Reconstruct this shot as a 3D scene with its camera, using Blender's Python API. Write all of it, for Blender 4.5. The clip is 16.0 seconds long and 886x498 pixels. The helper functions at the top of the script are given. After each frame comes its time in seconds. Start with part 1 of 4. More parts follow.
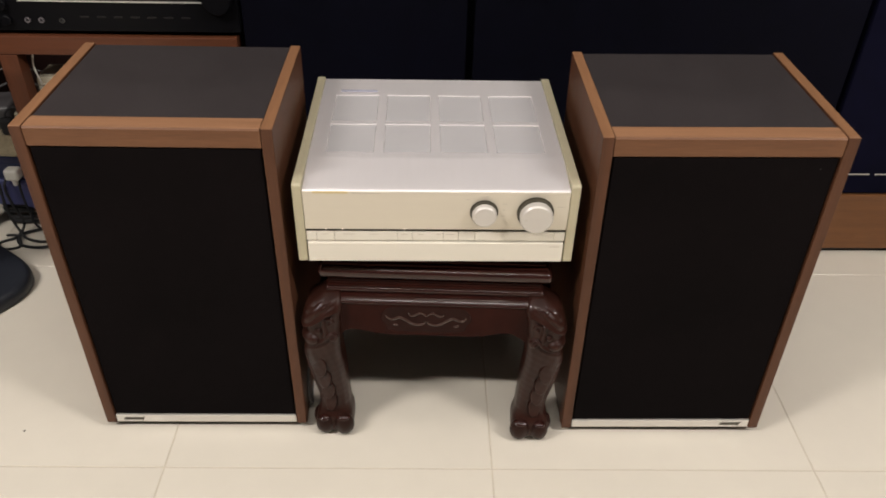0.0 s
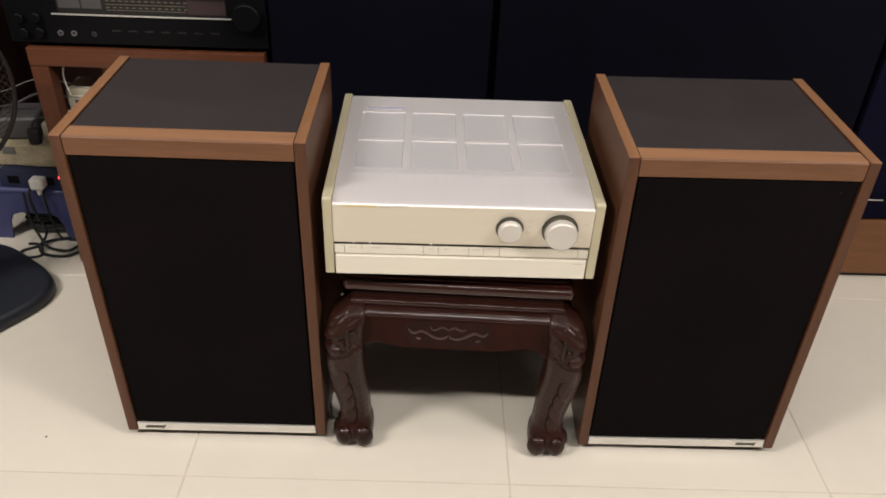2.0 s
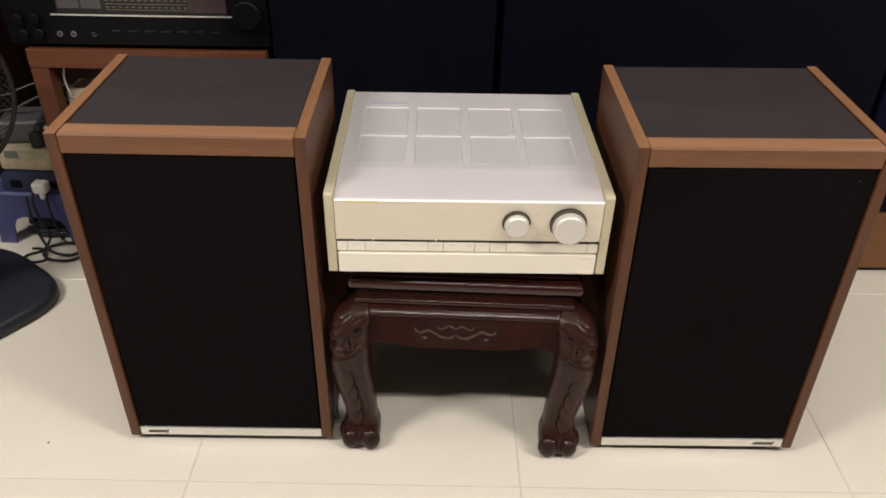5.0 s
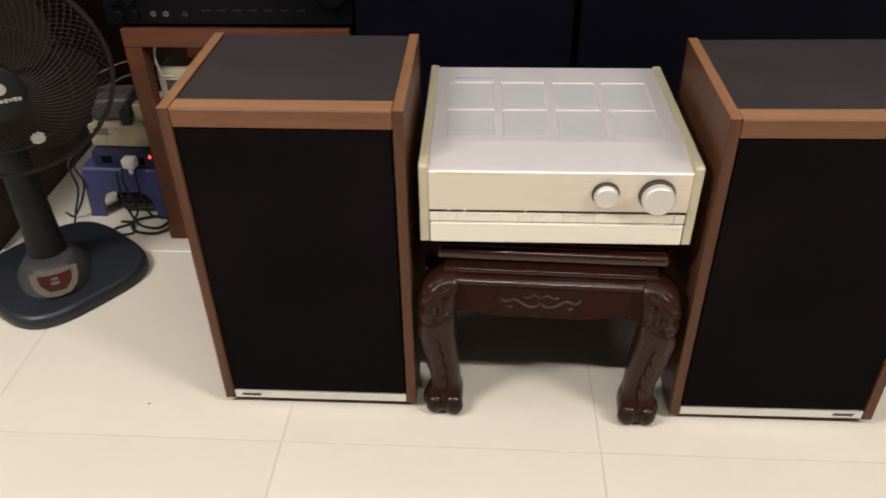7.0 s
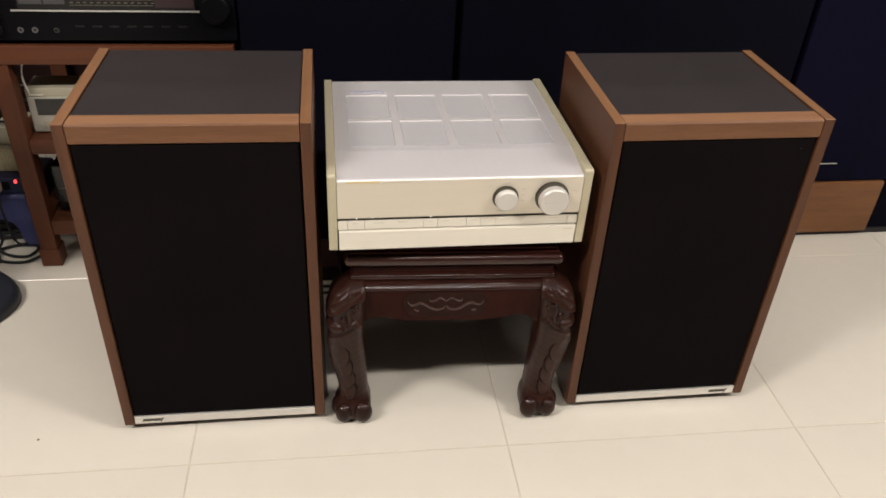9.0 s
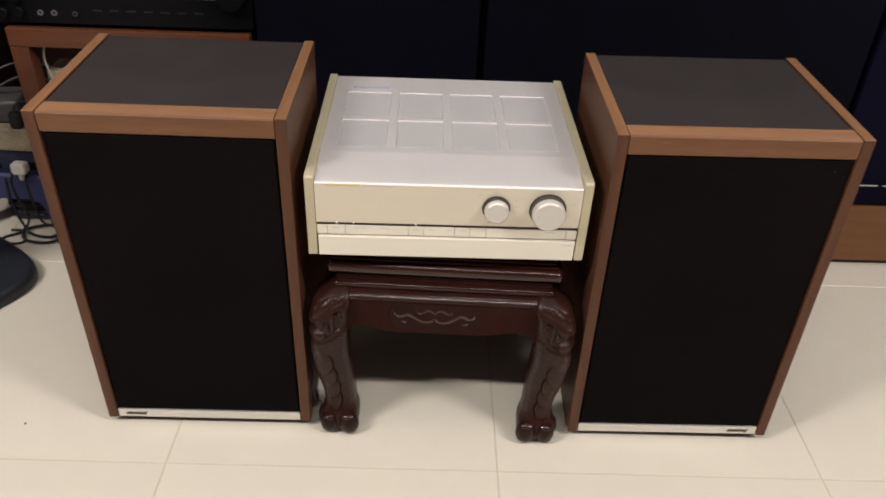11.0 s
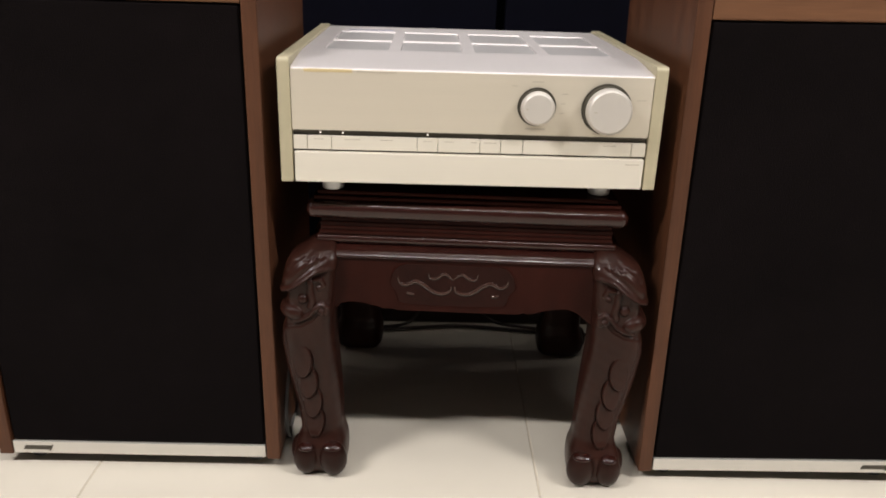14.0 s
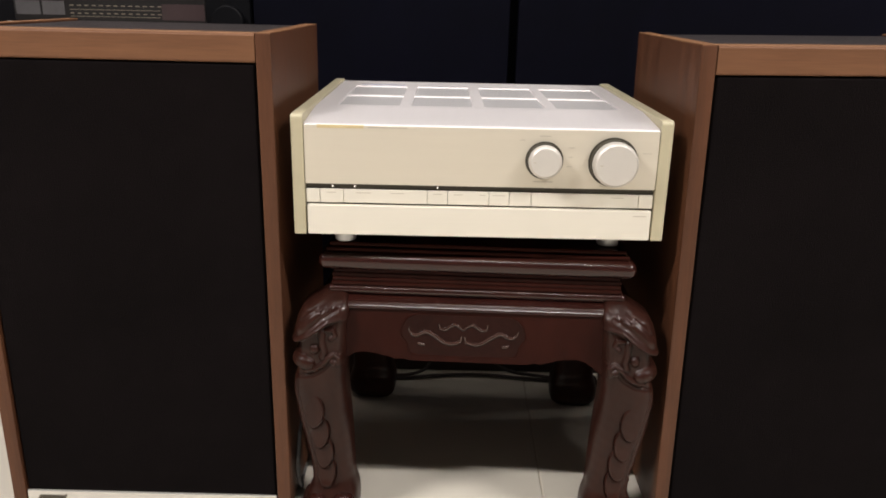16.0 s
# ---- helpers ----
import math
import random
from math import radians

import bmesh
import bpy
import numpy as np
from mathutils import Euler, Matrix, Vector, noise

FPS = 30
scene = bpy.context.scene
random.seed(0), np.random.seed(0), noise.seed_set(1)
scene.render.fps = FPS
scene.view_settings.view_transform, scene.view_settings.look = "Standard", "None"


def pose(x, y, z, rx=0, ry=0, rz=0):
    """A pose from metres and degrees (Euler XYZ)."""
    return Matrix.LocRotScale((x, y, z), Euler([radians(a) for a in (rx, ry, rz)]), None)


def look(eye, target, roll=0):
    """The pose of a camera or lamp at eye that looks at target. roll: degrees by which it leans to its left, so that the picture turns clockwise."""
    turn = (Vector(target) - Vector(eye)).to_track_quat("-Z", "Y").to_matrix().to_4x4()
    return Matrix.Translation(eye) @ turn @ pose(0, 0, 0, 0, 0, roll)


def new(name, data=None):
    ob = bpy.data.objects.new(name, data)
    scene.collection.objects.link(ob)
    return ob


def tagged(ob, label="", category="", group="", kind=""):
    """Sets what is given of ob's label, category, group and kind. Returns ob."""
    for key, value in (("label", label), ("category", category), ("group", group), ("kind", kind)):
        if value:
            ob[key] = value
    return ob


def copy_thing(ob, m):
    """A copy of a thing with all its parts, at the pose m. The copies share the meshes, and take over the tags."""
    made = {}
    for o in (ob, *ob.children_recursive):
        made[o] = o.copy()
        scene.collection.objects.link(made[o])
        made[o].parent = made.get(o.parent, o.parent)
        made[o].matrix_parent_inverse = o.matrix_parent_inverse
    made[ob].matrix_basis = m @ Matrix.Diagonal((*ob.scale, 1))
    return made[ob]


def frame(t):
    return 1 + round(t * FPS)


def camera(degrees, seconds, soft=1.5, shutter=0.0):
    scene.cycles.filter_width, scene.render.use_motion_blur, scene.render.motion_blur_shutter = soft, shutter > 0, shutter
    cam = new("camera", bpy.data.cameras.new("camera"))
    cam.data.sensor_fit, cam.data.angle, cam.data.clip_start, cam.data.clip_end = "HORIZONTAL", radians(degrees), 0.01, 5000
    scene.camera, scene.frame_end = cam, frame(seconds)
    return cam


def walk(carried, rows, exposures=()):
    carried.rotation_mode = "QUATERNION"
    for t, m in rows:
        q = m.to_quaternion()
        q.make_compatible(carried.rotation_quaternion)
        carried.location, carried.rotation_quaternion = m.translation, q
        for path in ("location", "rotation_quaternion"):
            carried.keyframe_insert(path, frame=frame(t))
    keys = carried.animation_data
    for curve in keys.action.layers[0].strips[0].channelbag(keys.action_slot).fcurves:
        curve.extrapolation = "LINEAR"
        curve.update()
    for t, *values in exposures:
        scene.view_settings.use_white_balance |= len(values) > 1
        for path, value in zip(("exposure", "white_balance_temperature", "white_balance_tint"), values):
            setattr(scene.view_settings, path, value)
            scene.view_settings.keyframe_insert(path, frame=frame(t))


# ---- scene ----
cam = camera(59.1, 16.0, 1.75, 0.5)
PATH = [
    (0, (-0.027, -1.016, 1.171), (0.034, 0.604, 0.0), 1.5),
    (0.5, (-0.051, -1.019, 1.164), (-0.012, 0.607, 0.001), 1.0),
    (1, (-0.081, -1.025, 1.171), (-0.037, 0.624, 0.04), 1.7),
    (1.5, (-0.076, -1.031, 1.173), (-0.038, 0.617, 0.04), 2.6),
    (2, (-0.065, -1.037, 1.176), (-0.01, 0.612, 0.046), 2.5),
    (2.5, (-0.061, -1.036, 1.166), (-0.014, 0.614, 0.037), 1.8),
    (3, (-0.055, -1.036, 1.153), (-0.011, 0.602, 0.007), 1.4),
    (3.5, (-0.056, -1.029, 1.15), (-0.015, 0.607, 0.0), 1.7),
    (4, (-0.058, -1.018, 1.146), (-0.045, 0.628, 0.01), 1.1),
    (6.3, (-0.051, -1.021, 1.147), (-0.003, 0.638, 0.031), 1.4),
    (6.5, (-0.056, -1.024, 1.15), (-0.054, 0.622, 0.015), 0.8),
    (7, (-0.129, -1.061, 1.155), (-0.213, 0.564, -0.007), -0.8),
    (7.5, (-0.212, -1.106, 1.164), (-0.013, 0.519, 0.015), 1.6),
    (8, (-0.239, -1.104, 1.159), (-0.001, 0.535, 0.039), 1.7),
    (8.5, (-0.221, -1.099, 1.161), (0.03, 0.54, 0.042), 2.4),
    (9, (-0.214, -1.103, 1.16), (0.064, 0.533, 0.044), 3.4),
    (9.2, (-0.219, -1.104, 1.162), (0.062, 0.536, 0.054), 3.2),
    (11.3, (0.006, -1.011, 1.139), (-0.041, 0.622, -0.013), 1.9),
    (11.5, (0.04, -1.001, 1.139), (-0.101, 0.617, -0.027), 0.4),
    (12, (0.068, -0.989, 1.141), (-0.142, 0.644, 0.006), -1.3),
    (12.5, (0.024, -0.957, 1.109), (-0.11, 0.674, -0.041), -0.0),
    (13, (-0.032, -0.869, 0.931), (0.021, 0.775, -0.208), 0.9),
    (13.5, (-0.049, -0.838, 0.741), (0.031, 0.975, -0.099), 0.9),
    (14, (-0.052, -0.89, 0.669), (-0.002, 0.98, -0.039), 1.8),
    (14.5, (-0.051, -0.899, 0.681), (-0.024, 0.996, 0.042), 1.4),
    (15, (-0.059, -0.887, 0.679), (-0.029, 1.014, 0.058), 1.3),
    (15.5, (-0.055, -0.893, 0.676), (-0.028, 1.015, 0.075), 1.3),
    (16, (-0.043, -0.899, 0.681), (-0.041, 1.008, 0.079), 1.2),
]
EXPOSURES = [(0.0, 0.08, 6500, 10), (3.0, 0.17, 6500, 10), (7.0, 0.20, 6500, 10), (9.2, 0.14, 6500, 10), (11.5, 0.08, 6500, 10), (12.5, 0.12, 6500, 10), (13.2, 0.07, 6450, 10), (14.2, 0.27, 6350, 10), (16.0, 0.42, 6350, 10)]
walk(cam, [(t, look(eye, target, roll)) for t, eye, target, roll in PATH], EXPOSURES)

# ---- where the large things stand ----
LAMPS = [(2.02, -1.30, 78.0), (-2.02, -1.28, 86.0), (0.0, -1.29, 13.0), (2.05, 0.58, 1.6), (-1.05, 0.62, 0.9)]
PANEL_LAMP = (0.0, -0.18, 7.5)
SPEAKER_L = pose(-0.4305, 0.0105, 0.0165, 0.3, 0.1, -0.3)
SPEAKER_R = pose(0.4375, -0.0055, 0.0165, 0.3, -0.75, -0.8)
STAND = pose(-0.001, 0.000, 0.0, 0, 0, -2.6)
FAN_POSE = pose(-1.134, 0.391, 0.0, 0, 0, 30) @ Matrix.Scale(0.987, 4)
# the rack and the cluttered stool, each with what stands in or on it
RACK = Matrix.Translation((-0.920, 0.585, 0)) @ Matrix.Scale(0.985, 4)
STOOL = Matrix.Translation((-1.055, 0.779, 0)) @ Matrix.Scale(0.984, 4)
FAN_HEAD = pose(0.017, -0.10, 0.560, 8, 0, 0)
BLADE_TURN = -60.0
TILE_TURN = -0.70
SPECK = (-0.778, 0.006, 0.0)

# ---- world and lights ----
world = bpy.data.worlds.new("world")
scene.world = world
world.use_nodes = True
world.node_tree.nodes["Background"].inputs[0].default_value = (0.9, 0.85, 0.78, 1)
world.node_tree.nodes["Background"].inputs[1].default_value = 0.02

CEILING = 2.75


def area_lamp(name, x, y, z, sx, sy, watts, colour):
    data = bpy.data.lights.new(name, "AREA")
    data.shape, data.size, data.size_y = "RECTANGLE", sx, sy
    data.energy, data.color = watts, colour
    ob = new(name, data)
    ob.location = (x, y, z)
    return ob


for lx, ly, lw in LAMPS:
    area_lamp("ceiling_lamp_light", lx, ly, CEILING - 0.085, 1.15, 0.05, lw, (1.0, 0.944, 0.900))
area_lamp("panel_lamp_light", PANEL_LAMP[0], PANEL_LAMP[1], CEILING - 0.052, 1.15, 0.42, PANEL_LAMP[2], (1.0, 0.944, 0.900))


# ---- mesh helpers ----
def part(name, bm, material, parent=None, label="", angle=35):
    me = bpy.data.meshes.new(name)
    bmesh.ops.recalc_face_normals(bm, faces=bm.faces)
    for f in bm.faces:
        f.smooth = True
    # flat faces keep their own direction; only the narrow bevels between them turn
    normals = []
    if len(bm.faces) < 1500:
        limit = math.cos(radians(angle))
        area = {f: f.calc_area() for f in bm.faces}
        for f in bm.faces:
            for v in f.verts:
                total = Vector()
                for g in v.link_faces:
                    if g is f or g.normal.dot(f.normal) > limit:
                        total += g.normal * area[g]
                normals.append(total.normalized() if total.length > 0 else f.normal.copy())
    bm.to_mesh(me)
    bm.free()
    me.set_sharp_from_angle(angle=radians(angle))
    if normals:
        me.normals_split_custom_set(normals)
    me.materials.append(material)
    ob = new(name, me)
    ob.parent = parent
    if label:
        ob["label"] = label
    return ob


def thing(name, label, category, m=None, group="", kind=""):
    ob = new(name)
    ob.empty_display_size = 0.05
    if m is not None:
        ob.matrix_basis = m
    return tagged(ob, label, category, group, kind)


def add_box(bm, x0, y0, z0, x1, y1, z1, r=0.0, seg=2):
    made = bmesh.ops.create_cube(bm, size=1.0)["verts"]
    for v in made:
        v.co = Vector((x0 + (v.co.x + 0.5) * (x1 - x0), y0 + (v.co.y + 0.5) * (y1 - y0), z0 + (v.co.z + 0.5) * (z1 - z0)))
    if r > 0:
        edges = list({e for v in made for e in v.link_edges})
        bmesh.ops.bevel(bm, geom=edges, offset=r, segments=seg, affect="EDGES", profile=0.5)
    return bm


def rbox(x0, y0, z0, x1, y1, z1, r=0.002, seg=2):
    return add_box(bmesh.new(), x0, y0, z0, x1, y1, z1, r, seg)


def rings_to_bm(rings, bm=None, cap=True, closed=False):
    bm = bm or bmesh.new()
    vs = [[bm.verts.new(p) for p in ring] for ring in rings]
    n = len(vs[0])
    pairs = list(zip(vs, vs[1:])) + ([(vs[-1], vs[0])] if closed else [])
    for a, b in pairs:
        for k in range(n):
            bm.faces.new((a[k], a[(k + 1) % n], b[(k + 1) % n], b[k]))
    if cap and not closed:
        bm.faces.new(list(reversed(vs[0])))
        bm.faces.new(vs[-1])
    return bm


def tube(points, r, n=8, bm=None, closed=False, taper=None):
    pts = [Vector(p) for p in points]
    rings = []
    up = Vector((0, 0, 1))
    for i, p in enumerate(pts):
        a = pts[i - 1] if (i or closed) else pts[i]
        b = pts[(i + 1) % len(pts)] if (i < len(pts) - 1 or closed) else pts[i]
        d = (b - a).normalized()
        side = d.cross(up)
        if side.length < 0.05:
            side = d.cross(Vector((0, 1, 0)))
        side.normalize()
        other = side.cross(d).normalized()
        rr = r * (taper[i] if taper else 1.0)
        rings.append([p + rr * (math.cos(k * 2 * math.pi / n) * side + math.sin(k * 2 * math.pi / n) * other) for k in range(n)])
    return rings_to_bm(rings, bm, closed=closed)


def smooth_path(points, per=6):
    """A Catmull-Rom line through the points."""
    p = [Vector(q) for q in points]
    p = [2 * p[0] - p[1]] + p + [2 * p[-1] - p[-2]]
    out = []
    for i in range(1, len(p) - 2):
        for k in range(per):
            u = k / per
            out.append(0.5 * ((2 * p[i]) + (p[i + 1] - p[i - 1]) * u + (2 * p[i - 1] - 5 * p[i] + 4 * p[i + 1] - p[i + 2]) * u * u
                              + (3 * p[i] - p[i - 1] - 3 * p[i + 1] + p[i + 2]) * u ** 3))
    return out + [p[-2]]


def revolve(profile, n=32, axis="z", centre=(0, 0, 0), bm=None):
    """profile: (radius, height) pairs, turned round the axis."""
    c = Vector(centre)
    rings = []
    for r, h in profile:
        ring = []
        for k in range(n):
            a = 2 * math.pi * k / n
            u, v = r * math.cos(a), r * math.sin(a)
            q = {"z": (u, v, h), "y": (u, h, v), "x": (h, u, v)}[axis]
            ring.append(c + Vector(q))
        rings.append(ring)
    return rings_to_bm(rings, bm)


def prism_y(outline, y0, y1, r=0.0, seg=2):
    """An outline in x and z, made solid from y0 to y1."""
    bm = bmesh.new()
    a = [bm.verts.new((x, y0, z)) for x, z in outline]
    b = [bm.verts.new((x, y1, z)) for x, z in outline]
    n = len(a)
    front = bm.faces.new(a)
    bm.faces.new(list(reversed(b)))
    for k in range(n):
        bm.faces.new((a[k], b[k], b[(k + 1) % n], a[(k + 1) % n]))
    if r:
        bmesh.ops.bevel(bm, geom=list(front.edges), offset=r, segments=seg, affect="EDGES", profile=0.5)
    return bm


def prism_x(outline, x0, x1, r=0.0, seg=2):
    """An outline in y and z, made solid from x0 to x1."""
    bm = bmesh.new()
    a = [bm.verts.new((x0, y, z)) for y, z in outline]
    b = [bm.verts.new((x1, y, z)) for y, z in outline]
    n = len(a)
    bm.faces.new(a)
    bm.faces.new(list(reversed(b)))
    for k in range(n):
        bm.faces.new((a[k], b[k], b[(k + 1) % n], a[(k + 1) % n]))
    if r:
        bmesh.ops.bevel(bm, geom=list(bm.edges), offset=r, segments=seg, affect="EDGES", profile=0.5)
    return bm


def blob(centre, size, turn=(0, 0, 0), bm=None, n=10, rows=6):
    """A squashed ball for carved leaves and knuckles."""
    m = pose(*centre, *turn)
    rings = []
    for i in range(1, rows):
        a = math.pi * i / rows
        rings.append([m @ Vector((size[0] * math.sin(a) * math.cos(2 * math.pi * k / n), size[1] * math.sin(a) * math.sin(2 * math.pi * k / n), -size[2] * math.cos(a))) for k in range(n)])
    return rings_to_bm(rings, bm)


# ---- materials ----
def material(name, colour, rough=0.5, metal=0.0, vary=0.12, scale=6.0, bump=0.0, bump_scale=80.0, coat=0.0, spec=0.5, stretch=(1, 1, 1), rough_vary=0.1, random_tint=0.0, second=None):
    m = bpy.data.materials.new(name)
    m.use_nodes = True
    nt = m.node_tree
    b = nt.nodes["Principled BSDF"]
    co = nt.nodes.new("ShaderNodeTexCoord")
    mp = nt.nodes.new("ShaderNodeMapping")
    mp.inputs["Scale"].default_value = stretch
    nt.links.new(co.outputs["Object"], mp.inputs[0])
    n1 = nt.nodes.new("ShaderNodeTexNoise")
    n1.inputs["Scale"].default_value, n1.inputs["Detail"].default_value = scale, 6
    n2 = nt.nodes.new("ShaderNodeTexNoise")
    n2.inputs["Scale"].default_value, n2.inputs["Detail"].default_value = scale * 9, 3
    for n in (n1, n2):
        nt.links.new(mp.outputs[0], n.inputs["Vector"])
    mix = nt.nodes.new("ShaderNodeMix")
    mix.inputs[0].default_value = 0.35
    nt.links.new(n1.outputs[0], mix.inputs[2])
    nt.links.new(n2.outputs[0], mix.inputs[3])
    ramp = nt.nodes.new("ShaderNodeValToRGB")
    lo = [c * (1 - vary) for c in colour]
    hi = second or [min(1, c * (1 + vary)) for c in colour]
    ramp.color_ramp.elements[0].position, ramp.color_ramp.elements[1].position = 0.3, 0.7
    ramp.color_ramp.elements[0].color, ramp.color_ramp.elements[1].color = (*lo, 1), (*hi, 1)
    nt.links.new(mix.outputs[0], ramp.inputs[0])
    last = ramp.outputs[0]
    if random_tint:
        info = nt.nodes.new("ShaderNodeObjectInfo")
        hsv = nt.nodes.new("ShaderNodeHueSaturation")
        mr = nt.nodes.new("ShaderNodeMapRange")
        mr.inputs[3].default_value, mr.inputs[4].default_value = 1 - random_tint, 1 + random_tint
        nt.links.new(info.outputs["Random"], mr.inputs[0])
        nt.links.new(mr.outputs[0], hsv.inputs["Value"])
        nt.links.new(last, hsv.inputs["Color"])
        last = hsv.outputs[0]
    nt.links.new(last, b.inputs["Base Color"])
    rr = nt.nodes.new("ShaderNodeMapRange")
    rr.inputs[3].default_value, rr.inputs[4].default_value = max(0.02, rough - rough_vary), min(1, rough + rough_vary)
    nt.links.new(n1.outputs[0], rr.inputs[0])
    nt.links.new(rr.outputs[0], b.inputs["Roughness"])
    b.inputs["Metallic"].default_value = metal
    b.inputs["Specular IOR Level"].default_value = spec
    b.inputs["Coat Weight"].default_value = coat
    b.inputs["Coat Roughness"].default_value = 0.12
    if bump:
        n3 = nt.nodes.new("ShaderNodeTexNoise")
        n3.inputs["Scale"].default_value, n3.inputs["Detail"].default_value = bump_scale, 4
        nt.links.new(mp.outputs[0], n3.inputs["Vector"])
        bp = nt.nodes.new("ShaderNodeBump")
        bp.inputs["Strength"].default_value, bp.inputs["Distance"].default_value = bump, 0.002
        nt.links.new(n3.outputs[0], bp.inputs["Height"])
        nt.links.new(bp.outputs[0], b.inputs["Normal"])
    return m


def glow(name, colour, strength):
    m = bpy.data.materials.new(name)
    m.use_nodes = True
    b = m.node_tree.nodes["Principled BSDF"]
    b.inputs["Base Color"].default_value = (*colour, 1)
    b.inputs["Emission Color"].default_value = (*colour, 1)
    b.inputs["Emission Strength"].default_value = strength
    return m


def wood(name, light, dark, along, rough=0.45, coat=0.0, grain=14.0):
    """Veneer whose grain runs along one axis ('x', 'y' or 'z')."""
    s = {"x": (0.9, 14, 14), "y": (14, 0.9, 14), "z": (14, 14, 0.9)}[along]
    m = material(name, dark, rough, 0, 0.0, grain / 4, 0.12, 30, coat, 0.3, s, 0.08, 0, light)
    return m


# light and shade painted into one walnut: paler tops, darker fronts and sides
walnut_lit_x = wood("walnut_lit_across", (0.310, 0.160, 0.084), (0.208, 0.102, 0.052), "x", 0.48, 0.12)
walnut_lit_y = wood("walnut_lit_lengthwise", (0.262, 0.130, 0.064), (0.170, 0.080, 0.038), "y", 0.48, 0.12)
walnut_shaded_front = wood("walnut_shaded_facing", (0.186, 0.083, 0.0385), (0.112, 0.0485, 0.0225), "x", 0.55, 0.0)
walnut_shaded_z = wood("walnut_shaded_upright", (0.106, 0.041, 0.0188), (0.052, 0.0195, 0.0090), "z", 0.48, 0.0)
rack_wood = wood("rack_wood", (0.118, 0.037, 0.015), (0.070, 0.022, 0.0095), "z", 0.5)
rack_wood_x = wood("rack_wood_across", (0.118, 0.038, 0.016), (0.072, 0.023, 0.0105), "x", 0.5)
rosewood = material("rosewood_lacquer", (0.0255, 0.0066, 0.0046), 0.24, 0, 0.4, 5, 0.15, 60, 0.05, 0.04, (1, 1, 0.4))
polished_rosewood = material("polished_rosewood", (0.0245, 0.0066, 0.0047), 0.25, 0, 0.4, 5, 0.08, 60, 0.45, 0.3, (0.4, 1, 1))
rib_rosewood = material("rubbed_rosewood", (0.042, 0.019, 0.014), 0.26, 0, 0.3, 9, 0.1, 70, 0.4, 0.4)
tooled_rosewood = material("tooled_rosewood", (0.0185, 0.0055, 0.0041), 0.34, 0, 0.35, 12, 0.20, 160, 0, 0.10)
# legs: slightly browner and rougher than the apron
leg_rosewood = material("leg_rosewood", (0.0250, 0.0087, 0.0060), 0.33, 0, 0.40, 7, 0.10, 70, 0.20, 0.12, (1, 1, 0.4))
toe_rosewood = material("toe_rosewood", (0.0200, 0.0080, 0.0058), 0.36, 0, 0.35, 7, 0.08, 70, 0.15, 0.10)
dark_red_wood = material("dark_red_wood", (0.020, 0.0055, 0.0045), 0.5, 0, 0.4, 3, 0.05, 40, 0, 0.4, (6, 6, 0.8))
charcoal = material("charcoal_vinyl", (0.0285, 0.0232, 0.0238), 0.55, 0, 0.16, 9, 0.30, 420, 0, 0.4)
grille_cloth = material("black_grille_cloth", (0.0050, 0.0036, 0.0038), 0.95, 0, 0.35, 5, 0.5, 900, 0, 0.05)
black_board = material("black_board", (0.01, 0.009, 0.009), 0.6, 0, 0.1)
brushed = material("brushed_aluminium", (0.91, 0.866, 0.866), 0.55, 0.70, 0.012, 4, 0, 1, 0, 0.5, (30, 1, 30), 0.03)
mesh_panel = material("vent_mesh", (0.40, 0.386, 0.390), 0.55, 0.0, 0.03, 30, 0.25, 900)
mesh_panel.node_tree.nodes["Principled BSDF"].inputs["Sheen Weight"].default_value = 0.8
mesh_panel.node_tree.nodes["Principled BSDF"].inputs["Sheen Roughness"].default_value = 0.35
vent_dark = material("vent_dark", (0.05, 0.048, 0.048), 0.7, 0, 0.1)
lilac_finish = material("lilac_finish", (0.36, 0.35, 0.44), 0.5, 0, 0.05)
jack_metal = material("jack_metal", (0.22, 0.20, 0.215), 0.4, 0.6, 0.1)
strip_metal = material("strip_metal", (0.72, 0.70, 0.66), 0.35, 0.7, 0.05, 6, 0, 1, 0, 0.5, (0.4, 30, 30), 0.05)
champagne = material("champagne_metal", (0.68, 0.622, 0.518), 0.40, 0.35, 0.025, 3, 0.03, 500, 0, 0.5, (0.4, 20, 20), 0.04)
pale_champagne = material("pale_champagne", (0.76, 0.715, 0.62), 0.42, 0.2, 0.02, 4, 0.02, 500, 0, 0.5, (0.4, 20, 20), 0.04)
knob_metal = material("knob_metal", (0.62, 0.585, 0.540), 0.45, 0.35, 0.03, 8)
khaki = material("khaki_side", (0.47, 0.422, 0.290), 0.5, 0.1, 0.06, 7, 0.05, 300)
slot_dark = material("slot_dark", (0.050, 0.044, 0.030), 0.5, 0, 0.1)
print_grey = material("print_grey", (0.50, 0.45, 0.37), 0.6, 0, 0.05)
print_gold = material("print_gold", (0.66, 0.54, 0.30), 0.45, 0.2, 0.05)
foot_silver = material("foot_silver", (0.6, 0.6, 0.6), 0.4, 0.5, 0.05)
rubber = material("black_rubber", (0.012, 0.012, 0.013), 0.7, 0, 0.1)
tile_mat = material("cream_tile", (0.63, 0.581, 0.495), 0.22, 0, 0.03, 2.2, 0.02, 30, 0, 0.5, (1, 1, 1), 0.06, 0.015)
grout = material("grout", (0.50, 0.44, 0.35), 0.9, 0, 0.15, 30)
wall_paint = material("wall_paint", (0.10, 0.095, 0.088), 0.8, 0, 0.03, 2, 0.1, 120)
ceiling_paint = material("ceiling_paint", (0.27, 0.265, 0.255), 0.85, 0, 0.02, 2)
